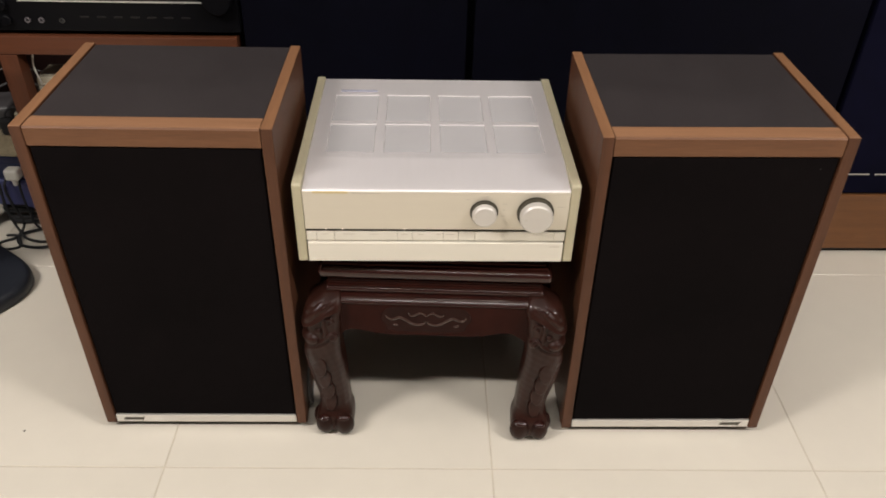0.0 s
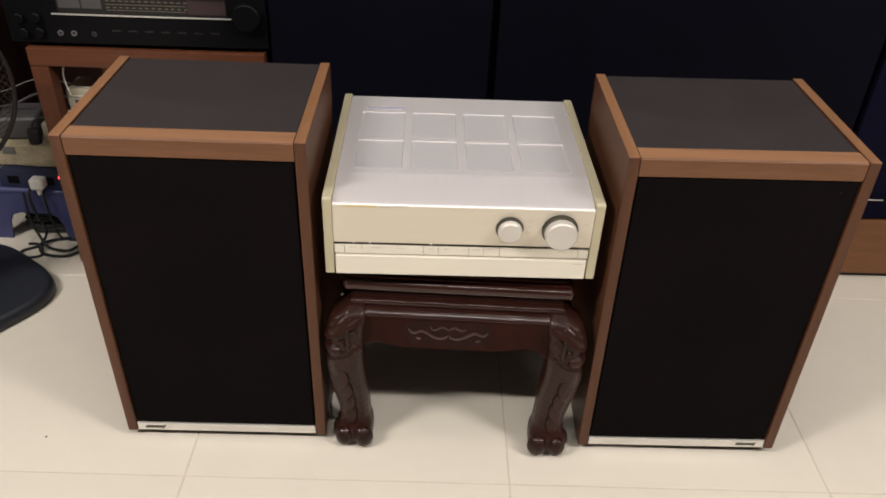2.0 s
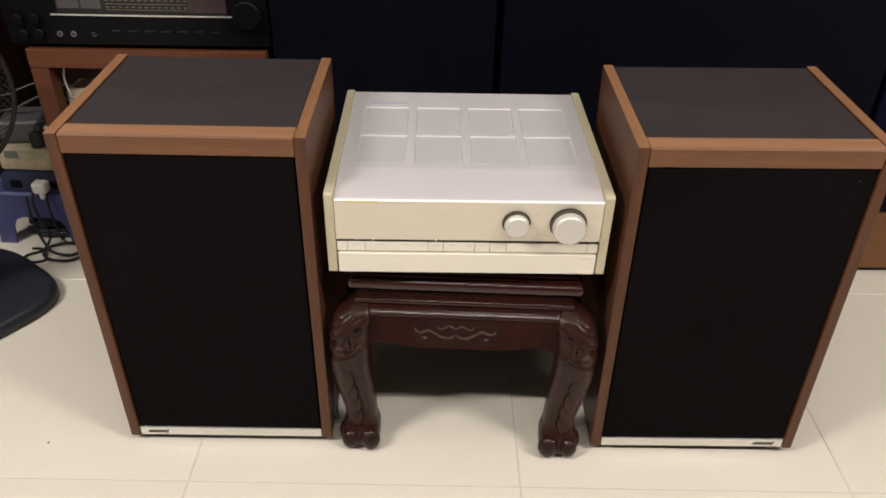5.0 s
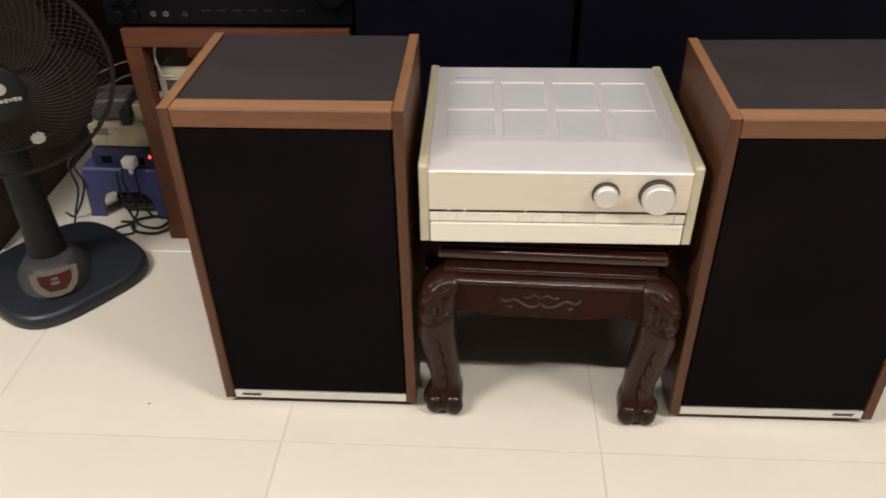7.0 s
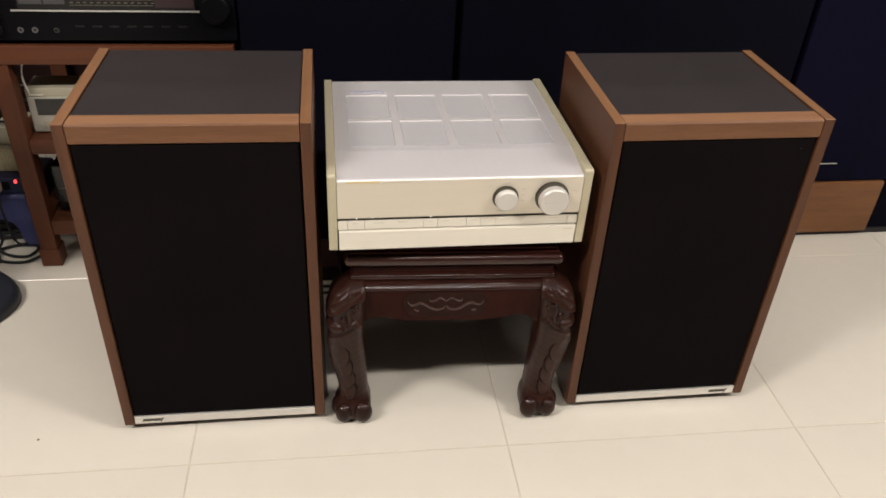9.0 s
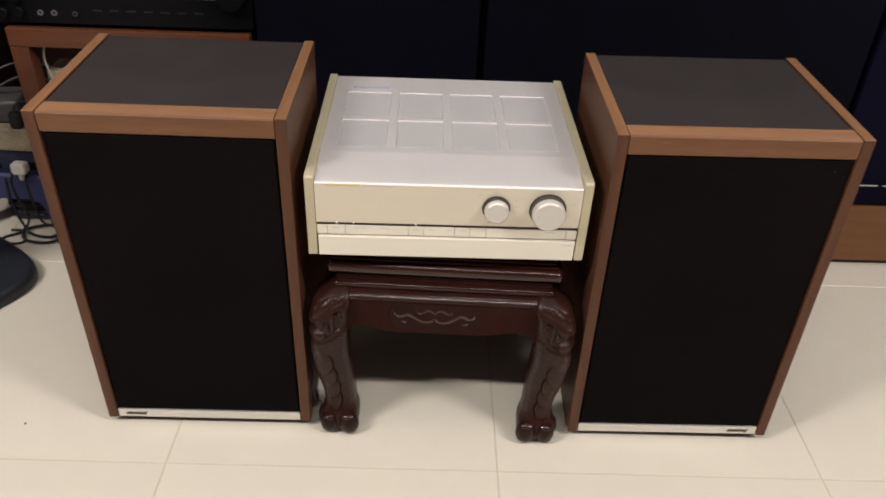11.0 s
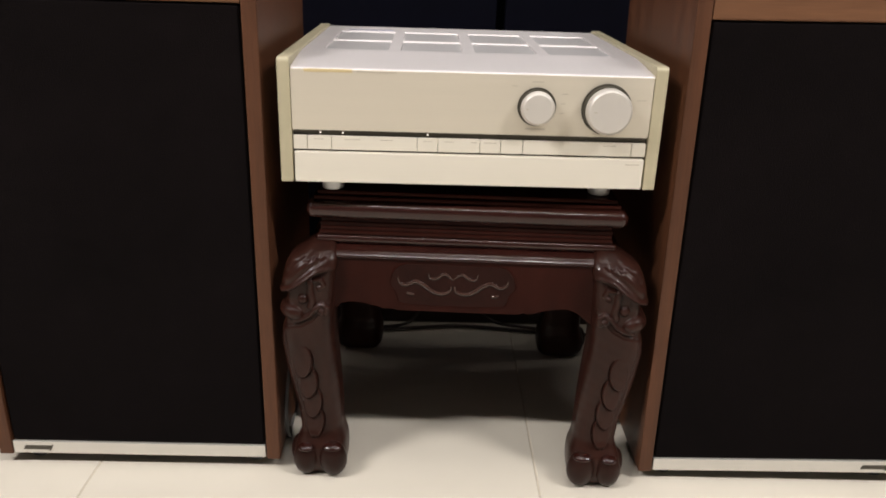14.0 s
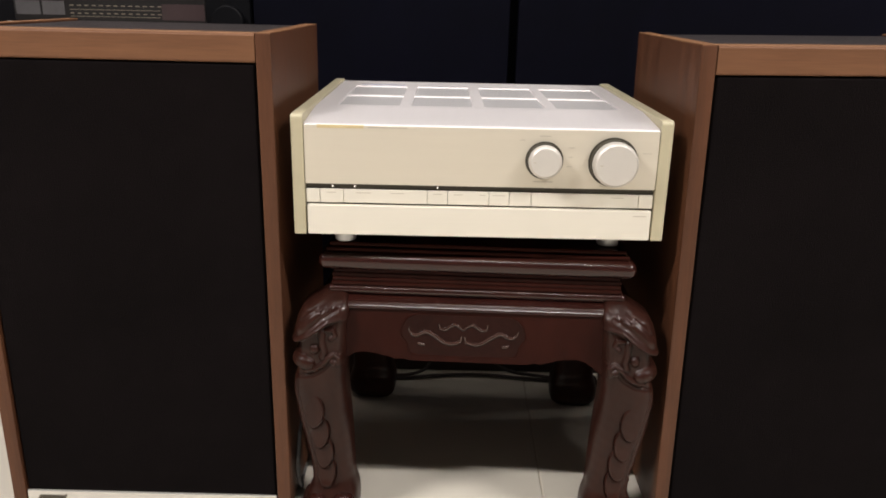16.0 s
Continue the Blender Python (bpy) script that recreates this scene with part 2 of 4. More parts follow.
navy_panel = material("navy_panel", (0.0020, 0.0020, 0.0054), 0.8, 0, 0.35, 2.5, 0.1, 200, 0, 0.06)
blue_panel = material("blue_panel", (0.0027, 0.0027, 0.0105), 0.8, 0, 0.35, 2.5, 0.1, 200, 0, 0.06)
gap_black = material("gap_black", (0.0015, 0.0015, 0.002), 0.9, 0, 0.1, 4, 0, 1, 0, 0.05)
plinth_wood = wood("plinth_wood", (0.20, 0.085, 0.032), (0.12, 0.05, 0.02), "x", 0.4)
black_plastic = material("black_plastic", (0.0021, 0.0020, 0.0029), 0.50, 0, 0.15, 12, 0, 1, 0, 0.12)
black_gloss = material("black_gloss", (0.008, 0.008, 0.009), 0.12, 0, 0.1)
display_grey = material("display_grey", (0.012, 0.0105, 0.0105), 0.35, 0, 0.1, 6, 0, 1, 0, 0.3)
lcd_grey = material("lcd_grey", (0.060, 0.056, 0.058), 0.4, 0, 0.15, 20)
patch_brown = material("patch_brown", (0.034, 0.019, 0.020), 0.4, 0, 0.15, 20)
lcd_text = material("lcd_text", (0.13, 0.112, 0.085), 0.5, 0, 0.1)
cable_brown = material("brown_cable", (0.022, 0.0095, 0.007), 0.5, 0, 0.1)
cream_plastic = material("cream_plastic", (0.33, 0.30, 0.22), 0.45, 0, 0.05, 9)
mottled = material("mottled_board", (0.40, 0.34, 0.225), 0.8, 0, 0.45, 14, 0.3, 60)
adapter_grey = material("adapter_grey", (0.060, 0.056, 0.058), 0.5, 0, 0.15, 12)
grey_plastic = material("grey_plastic", (0.13, 0.125, 0.12), 0.5, 0, 0.1)
blue_plastic = material("blue_plastic", (0.050, 0.055, 0.150), 0.45, 0, 0.12, 9)
navy_plastic = material("navy_plastic", (0.014, 0.02, 0.06), 0.4, 0, 0.1)
pale_plastic = material("pale_plastic", (0.39, 0.37, 0.31), 0.45, 0, 0.04)
white_plastic = material("white_plastic", (0.72, 0.70, 0.64), 0.4, 0, 0.04)
fan_blue = material("fan_blue_grey", (0.013, 0.0155, 0.022), 0.45, 0, 0.12, 8, 0.05, 200)
fan_column = material("fan_column", (0.0100, 0.0110, 0.0115), 0.5, 0, 0.12, 8, 0, 1, 0, 0.2)
fan_grey = material("fan_grey", (0.042, 0.042, 0.045), 0.45, 0, 0.1)
fan_blade = material("smoked_blade", (0.0150, 0.0118, 0.0098), 0.65, 0, 0.1, 6, 0, 1, 0, 0.08)
fan_wire = material("fan_wire", (0.0220, 0.0170, 0.0160), 0.5, 0.0, 0.1, 6, 0, 1, 0, 0.2)
badge_red = material("badge_red", (0.045, 0.009, 0.007), 0.8, 0, 0.2, 30, 0, 1, 0, 0.15)
badge_gold = material("badge_gold", (0.085, 0.07, 0.045), 0.7, 0.0, 0.1)
led_white = glow("led_white", (1.0, 0.93, 0.85), 1.0)
led_red = glow("led_red", (1.0, 0.05, 0.05), 2.5)
lamp_glow = glow("lamp_diffuser", (1.0, 0.92, 0.8), 6.0)
panel_glow = glow("panel_diffuser", (1.0, 0.92, 0.8), 2.0)

# ---- room ----
X0, X1, Y0, Y1 = -2.95, 3.0, -3.6, 1.45
tagged(part("wall_north", rbox(X0 - 0.15, Y1, 0, X1 + 0.15, Y1 + 0.15, CEILING, 0), wall_paint), "plain wall behind the furniture", "wall", kind="structure")
tagged(part("wall_south", rbox(X0 - 0.15, Y0 - 0.15, 0, X1 + 0.15, Y0, CEILING, 0), wall_paint), "plain painted wall", "wall", kind="structure")
tagged(part("wall_west", rbox(X0 - 0.15, Y0, 0, X0, Y1, CEILING, 0), wall_paint), "plain painted wall", "wall", kind="structure")
tagged(part("wall_east", rbox(X1, Y0, 0, X1 + 0.15, Y1, CEILING, 0), wall_paint), "plain painted wall", "wall", kind="structure")
tagged(part("ceiling", rbox(X0 - 0.15, Y0 - 0.15, CEILING, X1 + 0.15, Y1 + 0.15, CEILING + 0.15, 0), ceiling_paint), "plain white painted ceiling", "ceiling", kind="structure")

lamp = thing("ceiling_lamp", "white batten ceiling lamp with a long glowing tube", "ceiling lamp", pose(LAMPS[0][0], LAMPS[0][1], 0), "ceiling lamps")
part("housing", rbox(-0.62, -0.035, CEILING - 0.04, 0.62, 0.035, CEILING, 0.008), white_plastic, lamp)
part("tube", revolve([(0.012, -0.58), (0.014, -0.575), (0.014, 0.575), (0.012, 0.58)], 20, "x", (0, 0, CEILING - 0.062)), lamp_glow, lamp, "glowing white tube")
for sx_ in (-1, 1):
    part("tube_holder", rbox(*sorted((sx_ * 0.583, sx_ * 0.60))[:1], -0.016, CEILING - 0.08, sorted((sx_ * 0.583, sx_ * 0.60))[1], 0.016, CEILING - 0.0405, 0.002), white_plastic, lamp)
for lx, ly, lw in LAMPS[1:]:
    copy_thing(lamp, pose(lx, ly, 0))
lamp = thing("ceiling_panel_lamp", "flat white ceiling panel lamp with a glowing diffuser", "ceiling lamp", pose(PANEL_LAMP[0], PANEL_LAMP[1], 0))
part("housing", rbox(-0.60, -0.235, CEILING - 0.045, 0.60, 0.235, CEILING, 0.006), white_plastic, lamp)
part("diffuser", rbox(-0.585, -0.22, CEILING - 0.050, 0.585, 0.22, CEILING - 0.0455, 0.001), panel_glow, lamp, "glowing white diffuser")


# ---- loudspeakers ----
def loudspeaker(m, logo_x, label, w, h, d):
    """Origin: bottom front middle of the box, which stands on small feet."""
    sp = thing("loudspeaker", label, "loudspeaker", m, "pair of loudspeakers")
    t = 0.0178
    half = w / 2
    for s in (-1, 1):
        a, b = sorted((s * half, s * (half - t)))
        side = part("side_panel", rbox(a, 0, 0, b, d, h - 0.0012, 0.0016), walnut_shaded_z, sp, "walnut veneer side panel")
        # overhead light on the panel's top edge, put in as a paler layer
        part("lit_top_edge", rbox(a + 0.0004, 0.0005, h - 0.0014, b - 0.0004, d - 0.0005, h, 0.0004, 1), walnut_lit_y, side, "top edge of the side panel, overhead light put in its colour")
    inner = half - t - 0.0010
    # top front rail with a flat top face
    rail = part("top_rail", prism_x([(0.0034, h - 0.0010), (0.0355, h - 0.0010), (0.0355, h - 0.0335), (0.0034, h - 0.0335)], -inner, inner, 0.0004), walnut_lit_x, sp, "walnut veneer rail above the grille")
    # thin darker layer carries the shade of the rail's front face
    part("rail_shaded_front", prism_x([(0.0008, h - 0.0038), (0.0033, h - 0.0013), (0.0033, h - 0.0333), (0.0026, h - 0.0335), (0.0010, h - 0.0318)], -inner, inner, 0.0003), walnut_shaded_front, rail, "front of the walnut rail, its shade put in the colour")
    part("top_panel", rbox(-inner, 0.0372, h - 0.02, inner, d - 0.002, h - 0.003, 0.001), charcoal, sp, "charcoal grey vinyl top")
    part("carcass", rbox(-inner, 0.03, 0.002, inner, d - 0.004, h - 0.021, 0.001), black_board, sp)
    part("grille", rbox(-inner + 0.001, 0.0028, 0.0212, inner - 0.001, 0.0295, h - 0.0345, 0.004, 3), grille_cloth, sp, "black stretched cloth grille")
    strip = part("trim_strip", rbox(-inner + 0.0005, 0.001, 0.002, inner - 0.0005, 0.0050, 0.0206, 0.0010), strip_metal, sp, "silver aluminium trim strip")
    bm = prism_y([(logo_x - 0.021, 0.0082), (logo_x + 0.013, 0.0082), (logo_x + 0.016, 0.0142), (logo_x - 0.018, 0.0142)], 0.0003, 0.003)
    part("badge", bm, slot_dark, strip, "small dark slanted maker's badge")
    bm = prism_y([(logo_x + 0.0125, 0.0062), (logo_x + 0.0150, 0.0062), (logo_x + 0.0195, 0.0156), (logo_x + 0.0170, 0.0156)], 0.0003, 0.003)
    part("badge_stroke", bm, slot_dark, strip)
    for fx in (-1, 1):
        for fy in (0.035, d - 0.035):
            part("foot", revolve([(0.015, -0.0160), (0.017, -0.012), (0.017, 0.003)], 16, "z", (fx * (half - 0.04), fy, 0)), rubber, sp, "black rubber foot")
    return sp


loudspeaker(SPEAKER_L, -0.135, "walnut-sided loudspeaker with black cloth grille, badge beside the fan", 0.3780, 0.6285, 0.318)
right_box = loudspeaker(SPEAKER_R, 0.135, "walnut-sided loudspeaker with black cloth grille, badge at its outer corner", 0.3785, 0.6285, 0.323)
part("lint_fleck", blob((0.1450, 0.0022, 0.5750), (0.0010, 0.0006, 0.0006), (0, 20, 0)), grey_plastic, right_box, "tiny pale fleck of lint")


# ---- amplifier ----
def amplifier(m):
    """Origin: front middle of the underside of its feet."""
    am = thing("amplifier", "champagne gold stereo amplifier with silver top on a carved stand", "amplifier", m)
    z0, z1, half, d = 0.018, 0.160, 0.2205, 0.390
    t = 0.0145
    for s in (-1, 1):
        a, b = sorted((s * half, s * (half - t)))
        outline = [(0, z0), (d, z0), (d, z1 + 0.002), (0.0045, z1 + 0.002), (0.0012, z1 + 0.0004), (0.0, z1 - 0.003)]
        part("side_cheek", prism_x(outline, a, b, 0.0015), khaki, am, "khaki lacquered side cheek")
    i = half - t - 0.0006
    part("chassis", rbox(-i, 0.012, z0 + 0.003, i, d - 0.004, z1 - 0.012, 0.002), slot_dark, am)
    # silver cover: bent over at the front edge, with eight sunken vent windows
    cols = [(-0.180, -0.101), (-0.086, -0.008), (0.007, 0.085), (0.099, 0.179)]
    rows = [(0.106, 0.204), (0.215, 0.318)]
    xs = sorted({-i, i, *[c for q in cols for c in q]})
    ys = sorted({0.088, d - 0.004, *[c for q in rows for c in q]})
    zt = z1 - 0.001

    def inset(p, xa, xb, ya, yb):
        return (p[0] + (0.0006 if p[0] == xa else -0.0006), p[1] + (0.0006 if p[1] == ya else -0.0008))

    bm = bmesh.new()
    for xa, xb in zip(xs, xs[1:]):
        for ya, yb in zip(ys, ys[1:]):
            if (xa, xb) in cols and (ya, yb) in rows:
                continue
            bm.faces.new([bm.verts.new(p) for p in ((xa, ya, zt), (xb, ya, zt), (xb, yb, zt), (xa, yb, zt))])
    for xa, xb in cols:
        for ya, yb in rows:
            for p, q in (((xa, ya), (xb, ya)), ((xb, ya), (xb, yb)), ((xb, yb), (xa, yb)), ((xa, yb), (xa, ya))):
                bm.faces.new([bm.verts.new(v) for v in ((*p, zt), (*q, zt), (*inset(q, xa, xb, ya, yb), zt - 0.0020), (*inset(p, xa, xb, ya, yb), zt - 0.0020))])
    bend = [(0.088, zt), (0.05, zt - 0.0033), (0.016, zt - 0.0063), (0.009, zt - 0.0070), (0.006, zt - 0.0075), (0.0040, zt - 0.0080), (0.0026, zt - 0.0086), (0.0018, zt - 0.0092), (0.0016, zt - 0.0097), (0.008, zt - 0.010)]
    for (ya, za), (yb, zb) in zip(bend, bend[1:]):
        bm.faces.new([bm.verts.new(p) for p in ((-i, ya, za), (i, ya, za), (i, yb, zb), (-i, yb, zb))])
    bmesh.ops.remove_doubles(bm, verts=bm.verts, dist=0.0002)
    cover = part("top_cover", bm, brushed, am, "brushed silver aluminium top cover", 4.6)
    for xa, xb in cols:
        for ya, yb in rows:
            bm = rbox(xa + 0.0010, ya + 0.0010, zt - 0.0048, xb - 0.0010, yb - 0.0012, zt - 0.0022, 0)
            vent = part("vent_window", bm, vent_dark, cover, "sunken vent window")
            part("vent_mesh", rbox(xa + 0.0008, ya + 0.0008, zt - 0.0021, xb - 0.0008, yb - 0.0010, zt - 0.0015, 0), mesh_panel, vent, "fine pale vent mesh")
    # thin lilac strip behind the left-hand vent window
    part("lilac_strip", rbox(-0.172, 0.330, zt, -0.105, 0.338, zt + 0.0006, 0), lilac_finish, cover)
    # front, from the top down: dial panel, dark slot, key row, lower flap
    dial = part("dial_panel", rbox(-i, 0.0, 0.0805, i, 0.013, zt - 0.0095, 0.0008), champagne, am, "champagne gold upper front panel")
    part("slot", rbox(-i, 0.006, 0.054, i, 0.0119, 0.0805, 0), slot_dark, am)
    keys_x = [-i, -0.189, -0.161, -0.062, -0.038, 0.011, 0.035, 0.061, 0.188, i]
    for xa, xb in zip(keys_x, keys_x[1:]):
        part("key", rbox(xa + 0.0002, 0.0018, 0.0573, xb - 0.0002, 0.0059, 0.0737, 0.0011), pale_champagne, am)
    part("lower_flap", rbox(-i + 0.0016, -0.0020, z0 + 0.001, i - 0.0016, 0.012, 0.0552, 0.0014), pale_champagne, am, "champagne gold lower flap")
    for lx in (-0.174, -0.148, -0.05):
        part("indicator", rbox(lx - 0.0008, 0.0035, 0.0763, lx + 0.0008, 0.0062, 0.0777, 0.0003), led_white, am, "tiny lit indicator")
    # printed marks stand in as plain bars
    for xa, xb, za, zb, mt in ((-0.190, -0.136, 0.1465, 0.1500, print_gold), (-0.131, -0.086, 0.1472, 0.1484, print_grey),
                               (0.062, 0.085, 0.0875, 0.0890, print_grey), (0.140, 0.166, 0.0838, 0.0850, print_grey),
                               (0.067, 0.080, 0.1415, 0.1424, print_grey), (0.101, 0.108, 0.1285, 0.1293, print_grey),
                               (0.101, 0.106, 0.1175, 0.1183, print_grey), (0.100, 0.106, 0.1065, 0.1073, print_grey),
                               (0.044, 0.050, 0.1365, 0.1372, print_grey), (0.187, 0.198, 0.1235, 0.1241, print_grey)):
        part("marking", rbox(xa, -0.0003, za, xb, 0.001, zb, 0), mt, dial)
    for kx0, kx1 in ((-0.181, -0.170), (-0.146, -0.128), (-0.105, -0.090), (-0.055, -0.045), (-0.03, -0.02), (0.0, 0.007), (0.015, 0.03), (0.155, 0.17)):
        part("marking", rbox(kx0, 0.0015, 0.0695, kx1, 0.0025, 0.0702, 0), print_grey, am)
    part("marking", rbox(0.182, -0.0024, 0.0485, 0.198, 0.001, 0.0494, 0), print_grey, am)
    # two knobs, each in a dark recessed ring
    for kx, kz, ring, r, deep in ((0.0735, 0.1137, 0.0221, 0.0192, 0.016), (0.1535, 0.1130, 0.0289, 0.0258, 0.022)):
        kn = part("knob", revolve([(r, 0.004), (r, -deep + 0.004), (r - 0.001, -deep + 0.0015), (r - 0.003, -deep)], 48, "y", (kx, 0, kz)), knob_metal, am, "round champagne metal knob")
        part("knob_recess", revolve([(ring, 0.0005), (ring, -0.0006), (ring - 0.0008, -0.0009)], 48, "y", (kx, 0, kz)), slot_dark, kn, "dark ring round the knob")
        # dark sleeve added to draw the shade on the knob's upper side
        part("knob_shade_sleeve", revolve([(r + 0.0012, -0.0006), (r + 0.0012, -deep * 0.42), (r - 0.002, -deep * 0.42)], 48, "y", (kx, 0, kz)), slot_dark, kn, "added dark sleeve for the shade at the knob's root")
        part("pointer", rbox(kx - r * 0.72, -deep - 0.0003, kz - 0.0005, kx - r * 0.58, -deep + 0.001, kz + 0.0005, 0), print_grey, kn)
    for fx in (-0.165, 0.165):
        for fy in (0.045, d - 0.05):
            part("foot", revolve([(0.0125, -fy * 0.0105), (0.0135, 0.001 - fy * 0.0105), (0.0135, z0 + 0.003)], 20, "z", (fx, fy, 0)), foot_silver, am, "round silver foot")
    return am


amplifier(pose(0, 0, 0.3945, 0.6, 0, 0))


# ---- carved stand ----
def leg_form(sx, carved, d, back):
    """One cabriole leg: a stack of squarish rings, its front cut with a leaf over the knee, a curled lobe and overlapping scales."""
    # height, outer x, inner x, front y, rear y
    rows = np.array([(0.0015, 0.210, 0.159, -0.004, 0.046), (0.005, 0.216, 0.154, -0.009, 0.050), (0.014, 0.221, 0.151, -0.013, 0.054), (0.030, 0.222, 0.150, -0.013, 0.055),
                     (0.046, 0.218, 0.151, -0.009, 0.054), (0.056, 0.213, 0.154, -0.002, 0.051), (0.066, 0.212, 0.156, 0.001, 0.050), (0.090, 0.214, 0.157, 0.001, 0.050),
                     (0.125, 0.221, 0.158, -0.002, 0.050), (0.165, 0.228, 0.160, -0.007, 0.050), (0.200, 0.2315, 0.163, -0.011, 0.052), (0.226, 0.2285, 0.163, -0.013, 0.055),
                     (0.248, 0.225, 0.162, -0.0135, 0.058), (0.268, 0.224, 0.161, -0.013, 0.060), (0.288, 0.221, 0.160, -0.012, 0.060), (0.304, 0.216, 0.158, -0.0085, 0.058),
                     (0.314, 0.211, 0.158, -0.004, 0.056), (0.321, 0.205, 0.158, 0.001, 0.054), (0.327, 0.197, 0.160, 0.008, 0.052), (0.3305, 0.190, 0.164, 0.014, 0.050)])
    zs = np.concatenate([np.linspace(0.0015, 0.055, 24), np.linspace(0.0575, 0.205, 84 if carved else 20), np.linspace(0.2065, 0.3305, 96 if carved else 16)])
    xo, xi, yf, yr = (np.interp(zs, rows[:, 0], rows[:, k]) for k in range(1, 5))
    for _ in range(3):
        for q in (xo, xi, yf, yr):
            q[1:-1] = 0.25 * q[:-2] + 0.5 * q[1:-1] + 0.25 * q[2:]
    if carved:
        front = np.linspace(-0.955, 0.955, 84)
        side = np.linspace(-0.88, 0.88, 24)
        c0, s0 = np.sign(front) * np.abs(front) ** (1 / 0.52), np.sign(side) * np.abs(side) ** (1 / 0.52)
        rear = np.linspace(0.955, -0.955, 12)
        c1 = np.sign(rear) * np.abs(rear) ** (1 / 0.52)
        th = np.concatenate([np.arctan2(-np.sqrt(1 - c0 ** 2), c0), np.arctan2(s0, np.sqrt(1 - s0 ** 2)), np.arctan2(np.sqrt(1 - c1 ** 2), c1), np.arctan2(s0[::-1], -np.sqrt(1 - s0 ** 2))])
        th = np.unique(np.round(th % (2 * math.pi), 6))
    else:
        th = np.linspace(0, 2 * math.pi, 28, False)
    c, s = np.cos(th), np.sin(th)
    e = 0.52
    ux, uy = np.sign(c) * np.abs(c) ** e, np.sign(s) * np.abs(s) ** e
    X = ((xo + xi) / 2)[:, None] + ((xo - xi) / 2)[:, None] * ux
    Y = ((yf + yr) / 2)[:, None] + ((yr - yf) / 2)[:, None] * uy
    Z = np.repeat(zs[:, None], len(th), 1)
    if carved:
        nx, ny = np.sign(c) * np.abs(c) ** 1.4, np.sign(s) * np.abs(s) ** 1.4
        ln = np.hypot(nx, ny) + 1e-9
        nx, ny = nx / ln, ny / ln
        H = knee_relief(X, Z)
        facing = np.clip(np.maximum(-ny * 1.6, np.where(nx > 0, nx, 0) * 0.9), 0, 1)
        X, Y = X + H * facing * nx, Y + H * facing * ny
    if back:
        X, Y = X - 0.012 * (1 - ux) / 2, d - Y
    n = len(th)
    verts = np.stack([sx * X, Y, Z], -1).reshape(-1, 3).tolist()
    faces = [(i * n + k, i * n + (k + 1) % n, (i + 1) * n + (k + 1) % n, (i + 1) * n + k) for i in range(len(zs) - 1) for k in range(n)]
    faces += [tuple(range(n)), tuple(range(len(verts) - n, len(verts)))]
    bm = bmesh.new()
    vs = [bm.verts.new(v) for v in verts]
    for f in faces:
        bm.faces.new([vs[k] for k in f])
    return bm


def ramp(v, lo, hi):
    u = np.clip((v - lo) / (hi - lo), 0, 1)
    return u * u * (3 - 2 * u)


def line_distance(X, Z, pts):
    best = np.full(X.shape, 9.0)
    for (ax, az), (bx, bz) in zip(pts, pts[1:]):
        dx, dz = bx - ax, bz - az
        u = np.clip(((X - ax) * dx + (Z - az) * dz) / (dx * dx + dz * dz), 0, 1)
        best = np.minimum(best, np.hypot(X - ax - u * dx, Z - az - u * dz))
    return best


